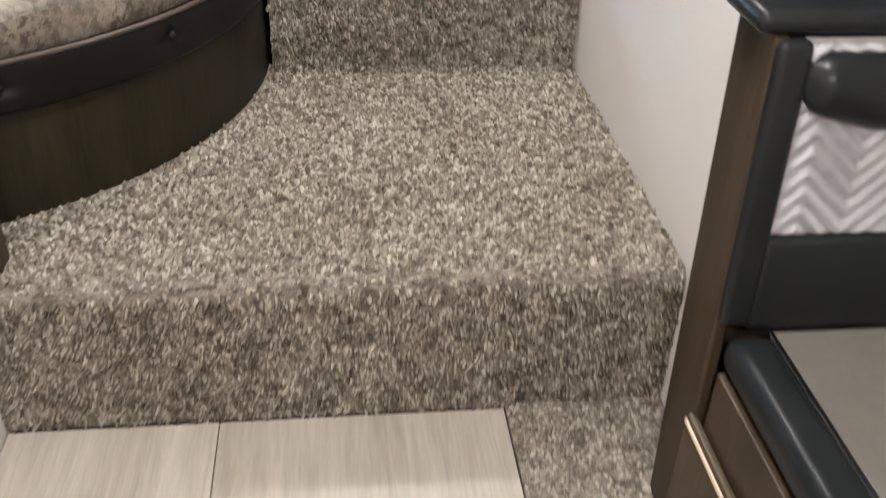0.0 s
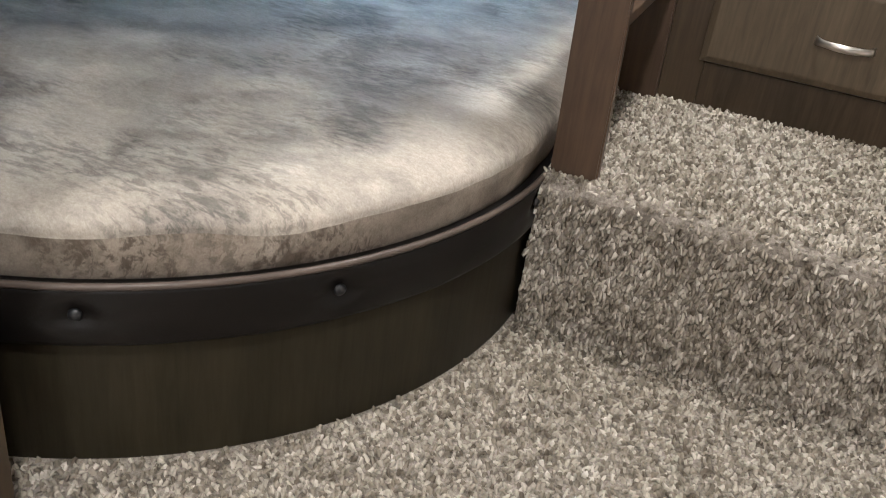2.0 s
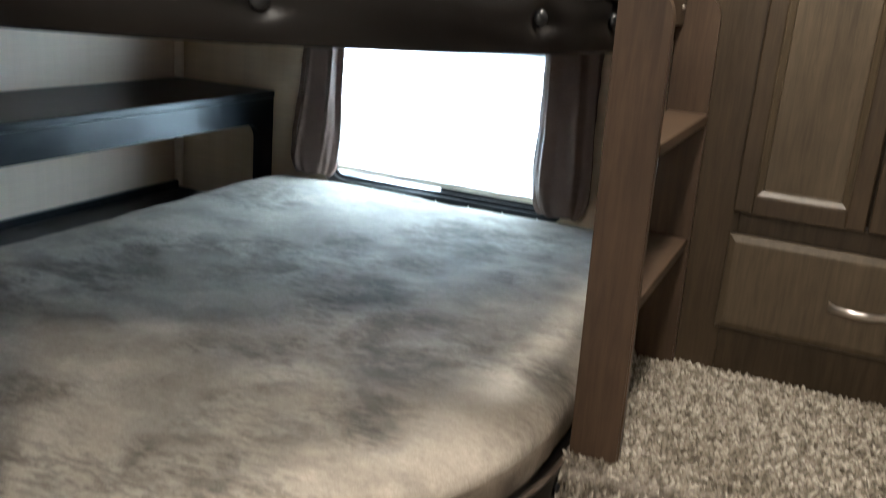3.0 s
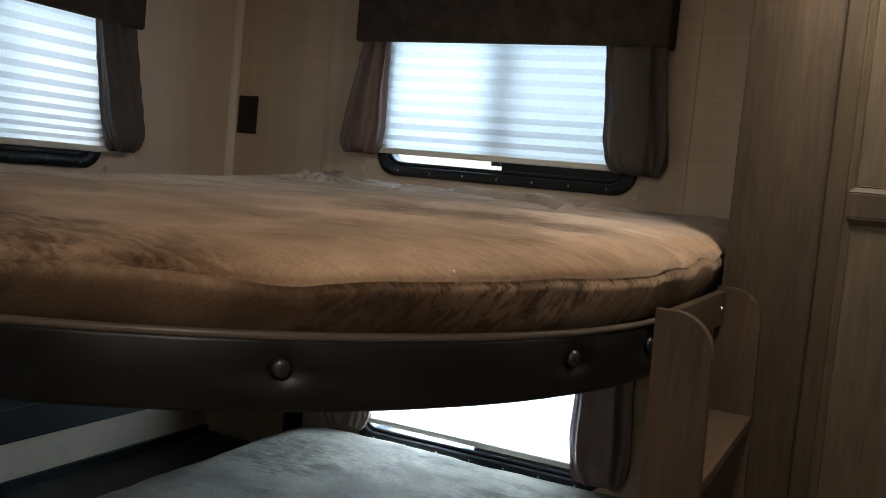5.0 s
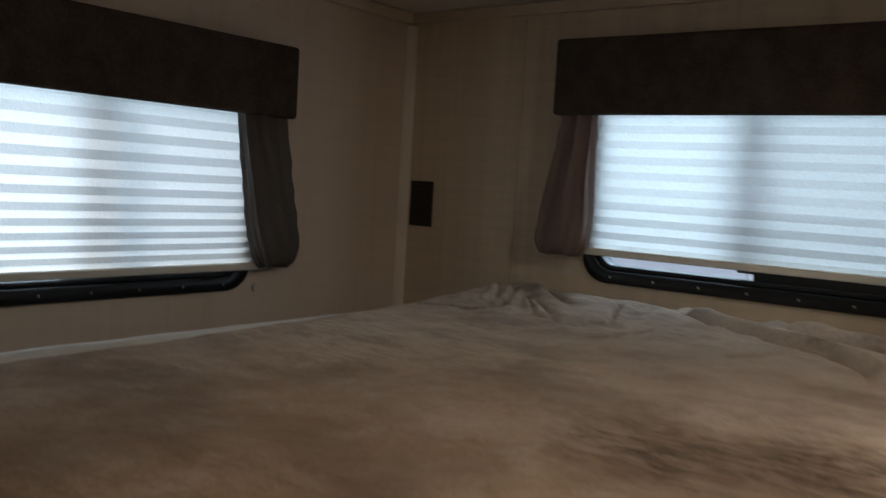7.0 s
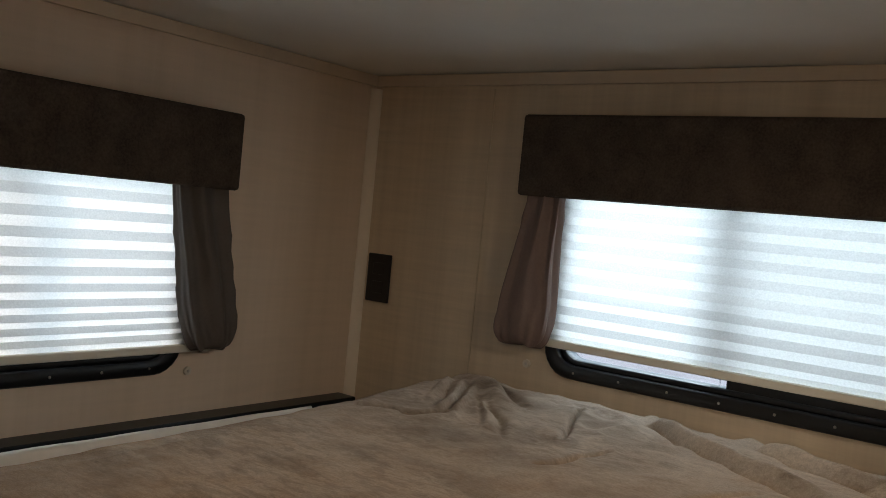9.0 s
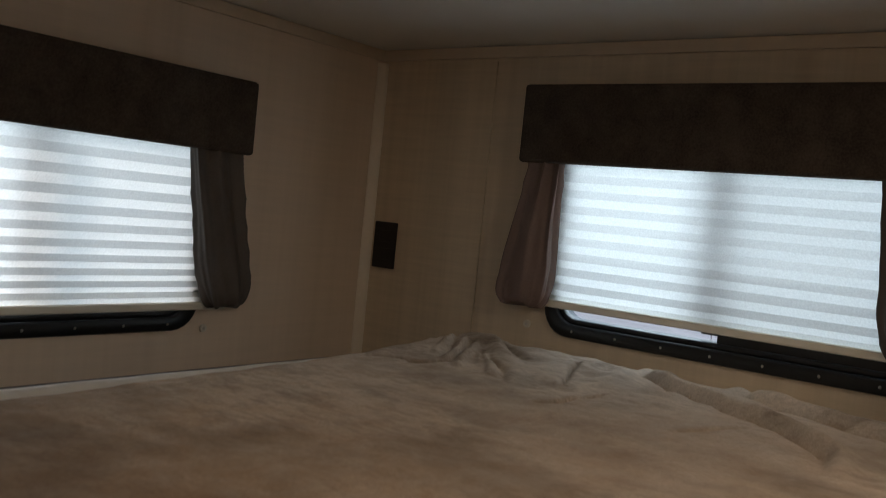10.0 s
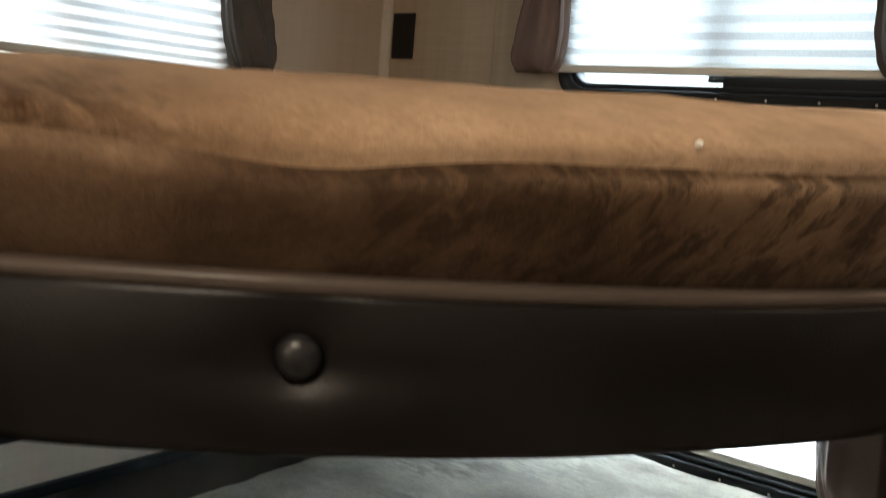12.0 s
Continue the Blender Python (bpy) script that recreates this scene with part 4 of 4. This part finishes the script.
def curtain(place, t0, t1, b0, b1, top, bottom, seed, inner_at=1, centre_d=0.045):
    """A short gathered side curtain, pleated at the top and tucked under at the bottom."""
    th = thing("side_curtain", place((b0 + b1) / 2, bottom, 0.04), "short taupe satin side curtain, gathered and tucked at the bottom", "curtain", "side curtains")
    n, rows = 112, 48
    rnd = random.Random(seed)
    ph = [rnd.uniform(0, 6.28) for _ in range(6)]
    verts, faces = [], []
    for r in range(rows + 1):
        f = 1 - (1 - r / rows) ** 1.35
        v = top + (bottom - top) * f
        e = f ** 1.15
        lo, hi = t0 + (b0 - t0) * e, t1 + (b1 - t1) * e
        belly = 0.012 * math.exp(-((f - 0.74) / 0.2) ** 2)
        tuck = 1.0 if f < 0.86 else math.sqrt(max(0.0, 1 - ((f - 0.86) / 0.145) ** 2))
        half, mid = (hi - lo) / 2 + belly * 0.6, (hi + lo) / 2
        depth = 0.018 + 0.016 * f
        for k in range(n):
            a = 2 * math.pi * k / n
            c, s = math.cos(a), math.sin(a)
            wave = math.sin(3.5 * a + ph[0] + 0.5 * math.sin(2.6 * f + ph[1]))
            fold = 0.020 * (0.55 - abs(wave) ** 0.6) * (1 - 0.35 * f) + 0.0022 * math.sin(9 * a + ph[2] + 2.2 * math.sin(2 * f))
            gather = max(0.0, (f - 0.72) / 0.28)
            fold += gather * (0.0035 * math.sin(15 * a + ph[3] + 6 * f) + 0.003 * math.sin(24 * f + 3 * a + ph[4]))
            u = mid + half * (abs(c) ** 0.7) * (1 if c > 0 else -1) * (0.62 + 0.38 * tuck) + fold * 0.6 * c
            d = centre_d + (depth + fold) * s * (0.25 + 0.75 * tuck)
            verts.append(place(u, v + 0.004 * gather * math.sin(5 * a + ph[5]), max(0.003, d)))
    for r in range(rows):
        for k in range(n):
            j = (k + 1) % n
            faces.append((r * n + k, r * n + j, (r + 1) * n + j, (r + 1) * n + k))
    faces.append(tuple(range(n)))
    faces.append(tuple(range(rows * n, rows * n + n)))
    me = bpy.data.meshes.new("cloth")
    me.from_pydata(verts, [], faces)
    me.shade_smooth()
    me.materials.append(M_CURTAIN if inner_at else M_CURTAIN_IN)
    ob = new("cloth", me)
    ob.parent = th
    ob.matrix_parent_inverse = Matrix.Translation(th.location).inverted()
    return th


def clip_screw(place, u, v):
    bm = bmesh.new()
    a, b = Vector(place(u, v, 0.0005)), Vector(place(u, v, 0.006))
    rod(bm, a, b, 0.0085, 14)
    ob = solid("screw_cap", bm, M_SCREW, "small cream plastic screw cap on the wall", "screw cap")
    bm = bmesh.new()
    rod(bm, b, place(u, v, 0.0075), 0.003, 8)
    part("screw", bm, M_CHROME, ob)
    return ob


pb = back_place(-0.848, 1.555)
window("window_1", pb, 0.445, "black-framed sliding window above the upper bunk", -0.015)
blind(pb, 0.785, 0.17, -0.157)
valance(pb, -0.438, 0.432, 0.138, 0.302)
curtain(pb, -0.425, -0.345, -0.475, -0.352, 0.145, -0.165, 3, 0)
curtain(pb, 0.275, 0.425, 0.31, 0.448, 0.145, -0.166, 4)
clip_screw(pb, -0.417, -0.21)
clip_screw(pb, 0.375, -0.22)

ps = side_place(2.212, 1.51)
window("window_2", ps, 0.465, "black-framed sliding window in the side wall", 0.0)
blind(ps, 0.86, 0.17, -0.183, 0.0365, 0.24)
valance(ps, -0.435, 0.431, 0.136, 0.287)
curtain(ps, 0.30, 0.425, 0.36, 0.465, 0.142, -0.18, 5)
curtain(ps, -0.425, -0.30, -0.465, -0.36, 0.142, -0.18, 6)
clip_screw(ps, 0.397, -0.232)
clip_screw(ps, -0.397, -0.232)

pl = back_place(-0.848, 0.80)
window("window_3", pl, 0.46, "black-framed sliding window behind the lower bunk", -0.015)
blind(pl, 0.70, 0.23, -0.166)
curtain(pl, -0.42, -0.30, -0.455, -0.305, 0.255, -0.19, 7, 0)
curtain(pl, 0.285, 0.43, 0.295, 0.44, 0.255, -0.19, 8, 0)

# black wall plate by the corner
plate = thing("wall_plate", (-1.696, Y_B, 1.475), "black plastic socket plate on the wall near the corner", "wall plate")
part("cover", boxes((-1.731, -1.661, Y_B - 0.007, Y_B - 0.0005, 1.418, 1.532, 0.002)), M_BLACK, plate)
for z in (1.453, 1.497):
    part("outlet", boxes((-1.713, -1.679, Y_B - 0.0078, Y_B - 0.0065, z - 0.014, z + 0.014, 0.001)), M_BLACK, plate)

# ---- seat beside the entry ----
LEAN_BACK = 0.08     # the back leans this much for each metre of height


def leaning(bm, z0=0.0):
    for v in bm.verts:
        v.co.y += LEAN_BACK * (v.co.z - z0)
    return bm


SEAT_X = 0.44
seat = thing("dinette_seat", (0.9, 0.6, 0.0), "black vinyl bench seat with a silver herringbone back panel", "bench seat")
part("back_panel", leaning(boxes((SEAT_X + 0.0185, 1.36, 0.951, 1.002, 0.0, 0.713, 0.002))), M_WOOD, seat, "dark-stained wooden back panel")
part("end_board", leaning(boxes((SEAT_X, SEAT_X + 0.018, 0.908, 1.002, 0.0, 0.714, 0.004))), M_WOOD, seat, "dark-stained wooden end board")
part("cap", leaning(boxes((SEAT_X - 0.02, 1.38, 0.905, 1.012, 0.715, 0.741, 0.011, 3))), M_VINYL_BLACK, seat, "padded black vinyl cap", True)
part("base", boxes((SEAT_X + 0.006, 1.36, 0.25, 0.911, 0.0, 0.309, 0.003)), M_WOOD, seat, "dark-stained wooden base")
part("base_door", boxes((SEAT_X - 0.006, SEAT_X + 0.0055, 0.32, 0.935, 0.03, 0.222, 0.004)), M_WOOD_DOOR, seat, "lighter wooden access door")
part("door_edge", boxes((SEAT_X - 0.010, SEAT_X - 0.0065, 0.325, 0.932, 0.208, 0.216, 0.002)), M_CORNICE, seat, "pale edge strip")
part("cushion", boxes((SEAT_X + 0.012, 1.36, 0.24, 0.93, 0.310, 0.352, 0.018, 4)), M_VINYL_BLACK, seat, "black vinyl seat cushion", True)
part("bolster", boxes((SEAT_X + 0.009, SEAT_X + 0.071, 0.24, 0.925, 0.3105, 0.362, 0.02, 5)), M_VINYL_BLACK, seat, "rounded black vinyl side bolster", True)
part("piping", rod(bmesh.new(), (SEAT_X + 0.071, 0.25, 0.355), (SEAT_X + 0.071, 0.93, 0.355), 0.0022, 8), M_VINYL_BLACK, seat, "thin vinyl piping", True)
part("seat_top", boxes((SEAT_X + 0.069, 1.33, 0.26, 0.93, 0.345, 0.356, 0.005)), M_SEAT, seat, "grey fabric seat top")
part("backrest", leaning(boxes((SEAT_X + 0.019, 1.36, 0.912, 0.950, 0.353, 0.713, 0.012, 4))), M_VINYL_BLACK, seat, "black vinyl backrest", True)
part("side_bolster", leaning(boxes((SEAT_X + 0.003, SEAT_X + 0.042, 0.896, 0.918, 0.366, 0.712, 0.010, 4))), M_VINYL_BLACK, seat, "black vinyl side bolster", True)
part("lower_bolster", leaning(boxes((SEAT_X + 0.036, 1.35, 0.898, 0.920, 0.357, 0.484, 0.010, 4))), M_VINYL_BLACK, seat, "black vinyl lower bolster", True)


def head_roll():
    """A plump head cushion with rounded ends and a sagging lower edge."""
    x0, x1, nx, na = SEAT_X + 0.037, 1.32, 60, 14
    verts, faces = [], []
    for i in range(nx + 1):
        x = x0 + (x1 - x0) * i / nx
        e = min(x - x0, x1 - x)
        end = math.sqrt(max(0.0, 1 - (1 - min(1, e / 0.022)) ** 2))
        sag = 0.022 * min(1.0, e / 0.09)
        zc, hz = 0.668 - sag / 2, (0.026 + 0.006 * min(1, e / 0.03) + sag / 2) * (0.45 + 0.55 * end)
        for k in range(na):
            a = 2 * math.pi * k / na
            z = zc + hz * math.sin(a)
            verts.append((x, 0.906 + LEAN_BACK * z - 0.030 * end * math.cos(a), z))
    for i in range(nx):
        for k in range(na):
            j = (k + 1) % na
            faces.append((i * na + k, i * na + j, (i + 1) * na + j, (i + 1) * na + k))
    faces += [tuple(range(na)), tuple(range(nx * na, nx * na + na))]
    me = bpy.data.meshes.new("headrest")
    me.from_pydata(verts, [], faces)
    me.shade_smooth()
    me.materials.append(M_VINYL_BLACK)
    ob = new("headrest", me)
    ob.parent = seat
    ob.matrix_parent_inverse = Matrix.Translation(seat.location).inverted()
    tagged(ob, "plump black vinyl head roll")


head_roll()


def herringbone():
    """Quilted chevron ribs on a shallow panel."""
    nx, nz = 260, 72
    x0, x1, z0, z1 = SEAT_X + 0.036, 1.33, 0.478, 0.711
    verts, faces = [], []
    for i in range(nx + 1):
        for k in range(nz + 1):
            x, z = x0 + (x1 - x0) * i / nx, z0 + (z1 - z0) * k / nz
            tri = abs(((x - x0 + 0.02) / 0.055) % 2 - 1)
            rib = abs(math.sin(math.pi * ((z - z0) / 0.025 + tri * 2.2 + 0.25 * noise.noise((x * 9, z * 9, 3)))))
            edge = min(1, min(i, nx - i) / 3, min(k, nz - k) / 3)
            verts.append((x, 0.914 + LEAN_BACK * z - edge * (0.003 + 0.007 * rib), z))
    for i in range(nx):
        for k in range(nz):
            a = i * (nz + 1) + k
            faces.append((a, a + 1, a + nz + 2, a + nz + 1))
    me = bpy.data.meshes.new("back_insert")
    me.from_pydata(verts, [], faces)
    me.shade_smooth()
    me.materials.append(M_QUILT)
    ob = new("back_insert", me)
    ob.parent = seat
    ob.matrix_parent_inverse = Matrix.Translation(seat.location).inverted()
    tagged(ob, "silver-grey quilted herringbone panel")


herringbone()
panel = thing("padded_panel", (0.9, 1.0985, 0.695), "tall black vinyl panel above the bench seat", "wall panel")
part("backing_board", boxes((0.453, 1.356, 1.090, 1.0985, 0.699, 1.496)), M_BLACK, panel)
part("padded_front", boxes((0.449, 1.36, 1.074, 1.0898, 0.695, 1.50, 0.007, 3)), M_VINYL_BLACK, panel, "padded black vinyl front", True)

# television on the wall beside the steps
tv = thing("television", (0.47, 1.7, 0.82), "flat black television on the wall beside the steps", "television")
part("body", boxes((0.464, 0.488, 1.375, 2.33, 0.862, 1.40, 0.009, 3)), M_BLACK_GLOSS, tv, smooth=True)
part("bezel", boxes((0.455, 0.4645, 1.372, 2.333, 0.859, 0.884, 0.003), (0.455, 0.4645, 1.372, 2.333, 1.385, 1.403, 0.003), (0.4552, 0.4645, 1.372, 1.390, 0.884, 1.385, 0.003), (0.4552, 0.4645, 2.315, 2.333, 0.884, 1.385, 0.003)), M_BLACK_GLOSS, tv, "glossy black bezel")
part("screen", boxes((0.460, 0.4643, 1.390, 2.315, 0.884, 1.385)), M_SCREEN_GLASS, tv, "dark glossy screen")
part("wall_mount", boxes((0.488, X_R - 0.0005, 1.75, 1.95, 1.02, 1.22, 0.003)), M_BLACK, tv)
cable = thing("cable", (X_R, 1.43, 0.7), "thin white cable with a plug hanging on the wall", "cable")
bm = bmesh.new()
pts = []
for k in range(25):
    f = k / 24
    pts.append(Vector((X_R - 0.005 - 0.012 * math.exp(-(f / 0.12) ** 2), 1.424 + 0.012 * math.sin(3.0 * f) + 0.030 * max(0.0, f - 0.55) ** 1.5, 0.832 - 0.150 * f)))
loops = [[bm.verts.new((p.x + 0.0022 * math.cos(radians(a)), p.y + 0.0022 * math.sin(radians(a)), p.z)) for a in range(0, 360, 45)] for p in pts]
for a, b in zip(loops, loops[1:]):
    for k in range(8):
        bm.faces.new((a[k], a[(k + 1) % 8], b[(k + 1) % 8], b[k]))
bm.faces.new(loops[0])
bm.faces.new(loops[-1][::-1])
part("cord", bm, M_WALL_WHITE, cable, smooth=True)
part("plug", boxes((X_R - 0.026, X_R - 0.0045, 1.416, 1.440, 0.828, 0.848, 0.005, 3)), M_WALL_WHITE, cable, "white plug", True)
part("outlet", boxes((X_R - 0.004, X_R - 0.0005, 1.402, 1.456, 0.815, 0.862, 0.0015)), M_WALL_WHITE, cable, "small white wall outlet")

# ---- ceiling lamps ----
def ceiling_lamp(x, y):
    th = thing("ceiling_lamp", (x, y, CEIL), "small round flush ceiling lamp, lit", "ceiling lamp", "ceiling lamps")
    bm = bmesh.new()
    bmesh.ops.create_cone(bm, cap_ends=True, segments=32, radius1=0.075, radius2=0.085, depth=0.018, matrix=Matrix.Translation((x, y, CEIL - 0.0095)))
    part("rim", bm, M_SCREW, th)
    bm = bmesh.new()
    bmesh.ops.create_cone(bm, cap_ends=True, segments=32, radius1=0.055, radius2=0.06, depth=0.006, matrix=Matrix.Translation((x, y, CEIL - 0.022)))
    part("lens", bm, M_LAMP, th, "glowing lens")


ceiling_lamp(0.06, 2.18)
ceiling_lamp(0.0, 0.78)
# out-of-view lamp body added to go with the living-area fill light
ceiling_lamp(-0.05, -0.75)

# ---- carpet pile ----
def pile(name, patches, label):
    """Short leaning tufts over flat patches: origin, two edge vectors and the outward normal."""
    rng = np.random.default_rng(5)
    all_v, all_f, base = [], [], 0
    for o, eu, ev, nn, skip in patches:
        o, eu, ev, nn = (np.array(k, float) for k in (o, eu, ev, nn))
        lu, lv = np.linalg.norm(eu), np.linalg.norm(ev)
        nu, nv = max(1, int(lu / 0.0072)), max(1, int(lv / 0.0072))
        gu, gv = np.meshgrid((np.arange(nu) + 0.5) / nu, (np.arange(nv) + 0.5) / nv)
        gu = gu.ravel() + rng.normal(0, 0.3, nu * nv) / nu
        gv = gv.ravel() + rng.normal(0, 0.3, nu * nv) / nv
        p = o + gu[:, None] * eu + gv[:, None] * ev
        if skip:
            p = p[~((p[:, 0] - LO["cx"] < LO["r"] + 0.002) & (np.hypot(p[:, 0] - LO["cx"], np.minimum(p[:, 1] - LO["cy"], 0)) < LO["r"] + 0.002))]
        n = len(p)
        tang = eu / lu, ev / lv
        ang = rng.uniform(0, 2 * np.pi, n)
        wdt = rng.uniform(0.0030, 0.0054, n)
        hgt = rng.uniform(0.004, 0.0085, n)
        lean = rng.normal(0, 0.0028, (n, 2))
        if nn[1] < -0.9:
            lean[:, 1] -= 0.007
            hgt = hgt * 0.8
        tip = p + nn * hgt[:, None] + lean[:, :1] * tang[0] + lean[:, 1:] * tang[1]
        vs = []
        for k in range(3):
            a = ang + k * 2.0944
            off = np.cos(a)[:, None] * tang[0] + np.sin(a)[:, None] * tang[1]
            vs.append(p + off * wdt[:, None] - nn * 0.001)
            vs.append(tip - nn * 0.0012 + off * wdt[:, None] * 0.75)
        vs.append(tip + nn * 0.0008)
        v = np.stack(vs, 1).reshape(-1, 3)
        idx = base + 7 * np.arange(n)[:, None]
        f = []
        for k in range(3):
            j = (k + 1) % 3
            f.append(np.concatenate([idx + 2 * k, idx + 2 * j, idx + 2 * j + 1], 1))
            f.append(np.concatenate([idx + 2 * k, idx + 2 * j + 1, idx + 2 * k + 1], 1))
            f.append(np.concatenate([idx + 2 * k + 1, idx + 2 * j + 1, idx + 6], 1))
        all_v.append(v)
        all_f.append(np.concatenate(f))
        base += len(v)
    v, f = np.concatenate(all_v), np.concatenate(all_f)
    me = bpy.data.meshes.new(name)
    me.vertices.add(len(v))
    me.vertices.foreach_set("co", v.ravel())
    me.loops.add(f.size)
    me.loops.foreach_set("vertex_index", f.ravel().astype(np.int32))
    me.polygons.add(len(f))
    me.polygons.foreach_set("loop_start", np.arange(0, f.size, 3, dtype=np.int32))
    me.update(calc_edges=True)
    me.materials.append(M_PILE)
    return tagged(new(name, me), label, "carpet", kind="stuff")


XR = X_R - 0.003


def tread(x0, y0, y1, z0, z1, skip):
    """Patches of pile over a riser, its rolled nosing and the tread behind it."""
    r, w = 0.022, XR - x0
    out = [((x0, y0, z0), (w, 0, 0), (0, 0, z1 - r - z0), (0, -1, 0), False), ((x0, y0 + r, z1), (w, 0, 0), (0, y1 - y0 - r, 0), (0, 0, 1), skip)]
    for a, b in ((0, 30), (30, 60), (60, 90)):
        pa, pb = ((y0 + r - r * math.cos(radians(k)), z1 - r + r * math.sin(radians(k))) for k in (a, b))
        m = radians((a + b) / 2)
        out.append(((x0, *pa), (w, 0, 0), (0, pb[0] - pa[0], pb[1] - pa[1]), (0, -math.cos(m), math.sin(m)), skip))
    return out


pile("carpet_pile", tread(-0.56, STEP1, STEP2, 0.006, S1, True) + tread(-0.135, STEP2, CAB, S1 + 0.004, S2, False) + [
    ((0.256, 0.25, 0.006), (0.184, 0, 0), (0, 0.77, 0), (0, 0, 1), False),
    ((0.256, 1.02, 0.006), (XR - 0.256, 0, 0), (0, STEP1 - 1.02, 0), (0, 0, 1), False),
], "short speckled beige, brown and grey carpet pile on the steps")

# ---- vinyl planks ----
plank_meshes = {}


def plank(x, y, w, l):
    key = (round(w, 4), round(l, 4))
    if key not in plank_meshes:
        plank_meshes[key] = finish(boxes((-w / 2, w / 2, -l / 2, l / 2, -0.0058, 0, 0.0008, 1)), "plank", M_PLANK)
    ob = new("plank", plank_meshes[key])
    ob.parent = floor
    ob.location = (x, y, 0)


for col, (x0, x1) in enumerate(((-0.518, -0.2), (-0.2, 0.2525))):
    y = -1.34 - col * 0.55
    while y < STEP1 - 0.003:
        a, b = max(y, -1.34), min(y + 1.13, STEP1 - 0.003)
        if b - a > 0.03:
            plank((x0 + x1) / 2, (a + b) / 2, x1 - x0 - 0.0015, b - a - 0.0015)
        y += 1.13
for i in range(9):
    plank(0.47 + 0.136 * i + 0.068, -0.5, 0.1345, 1.45)
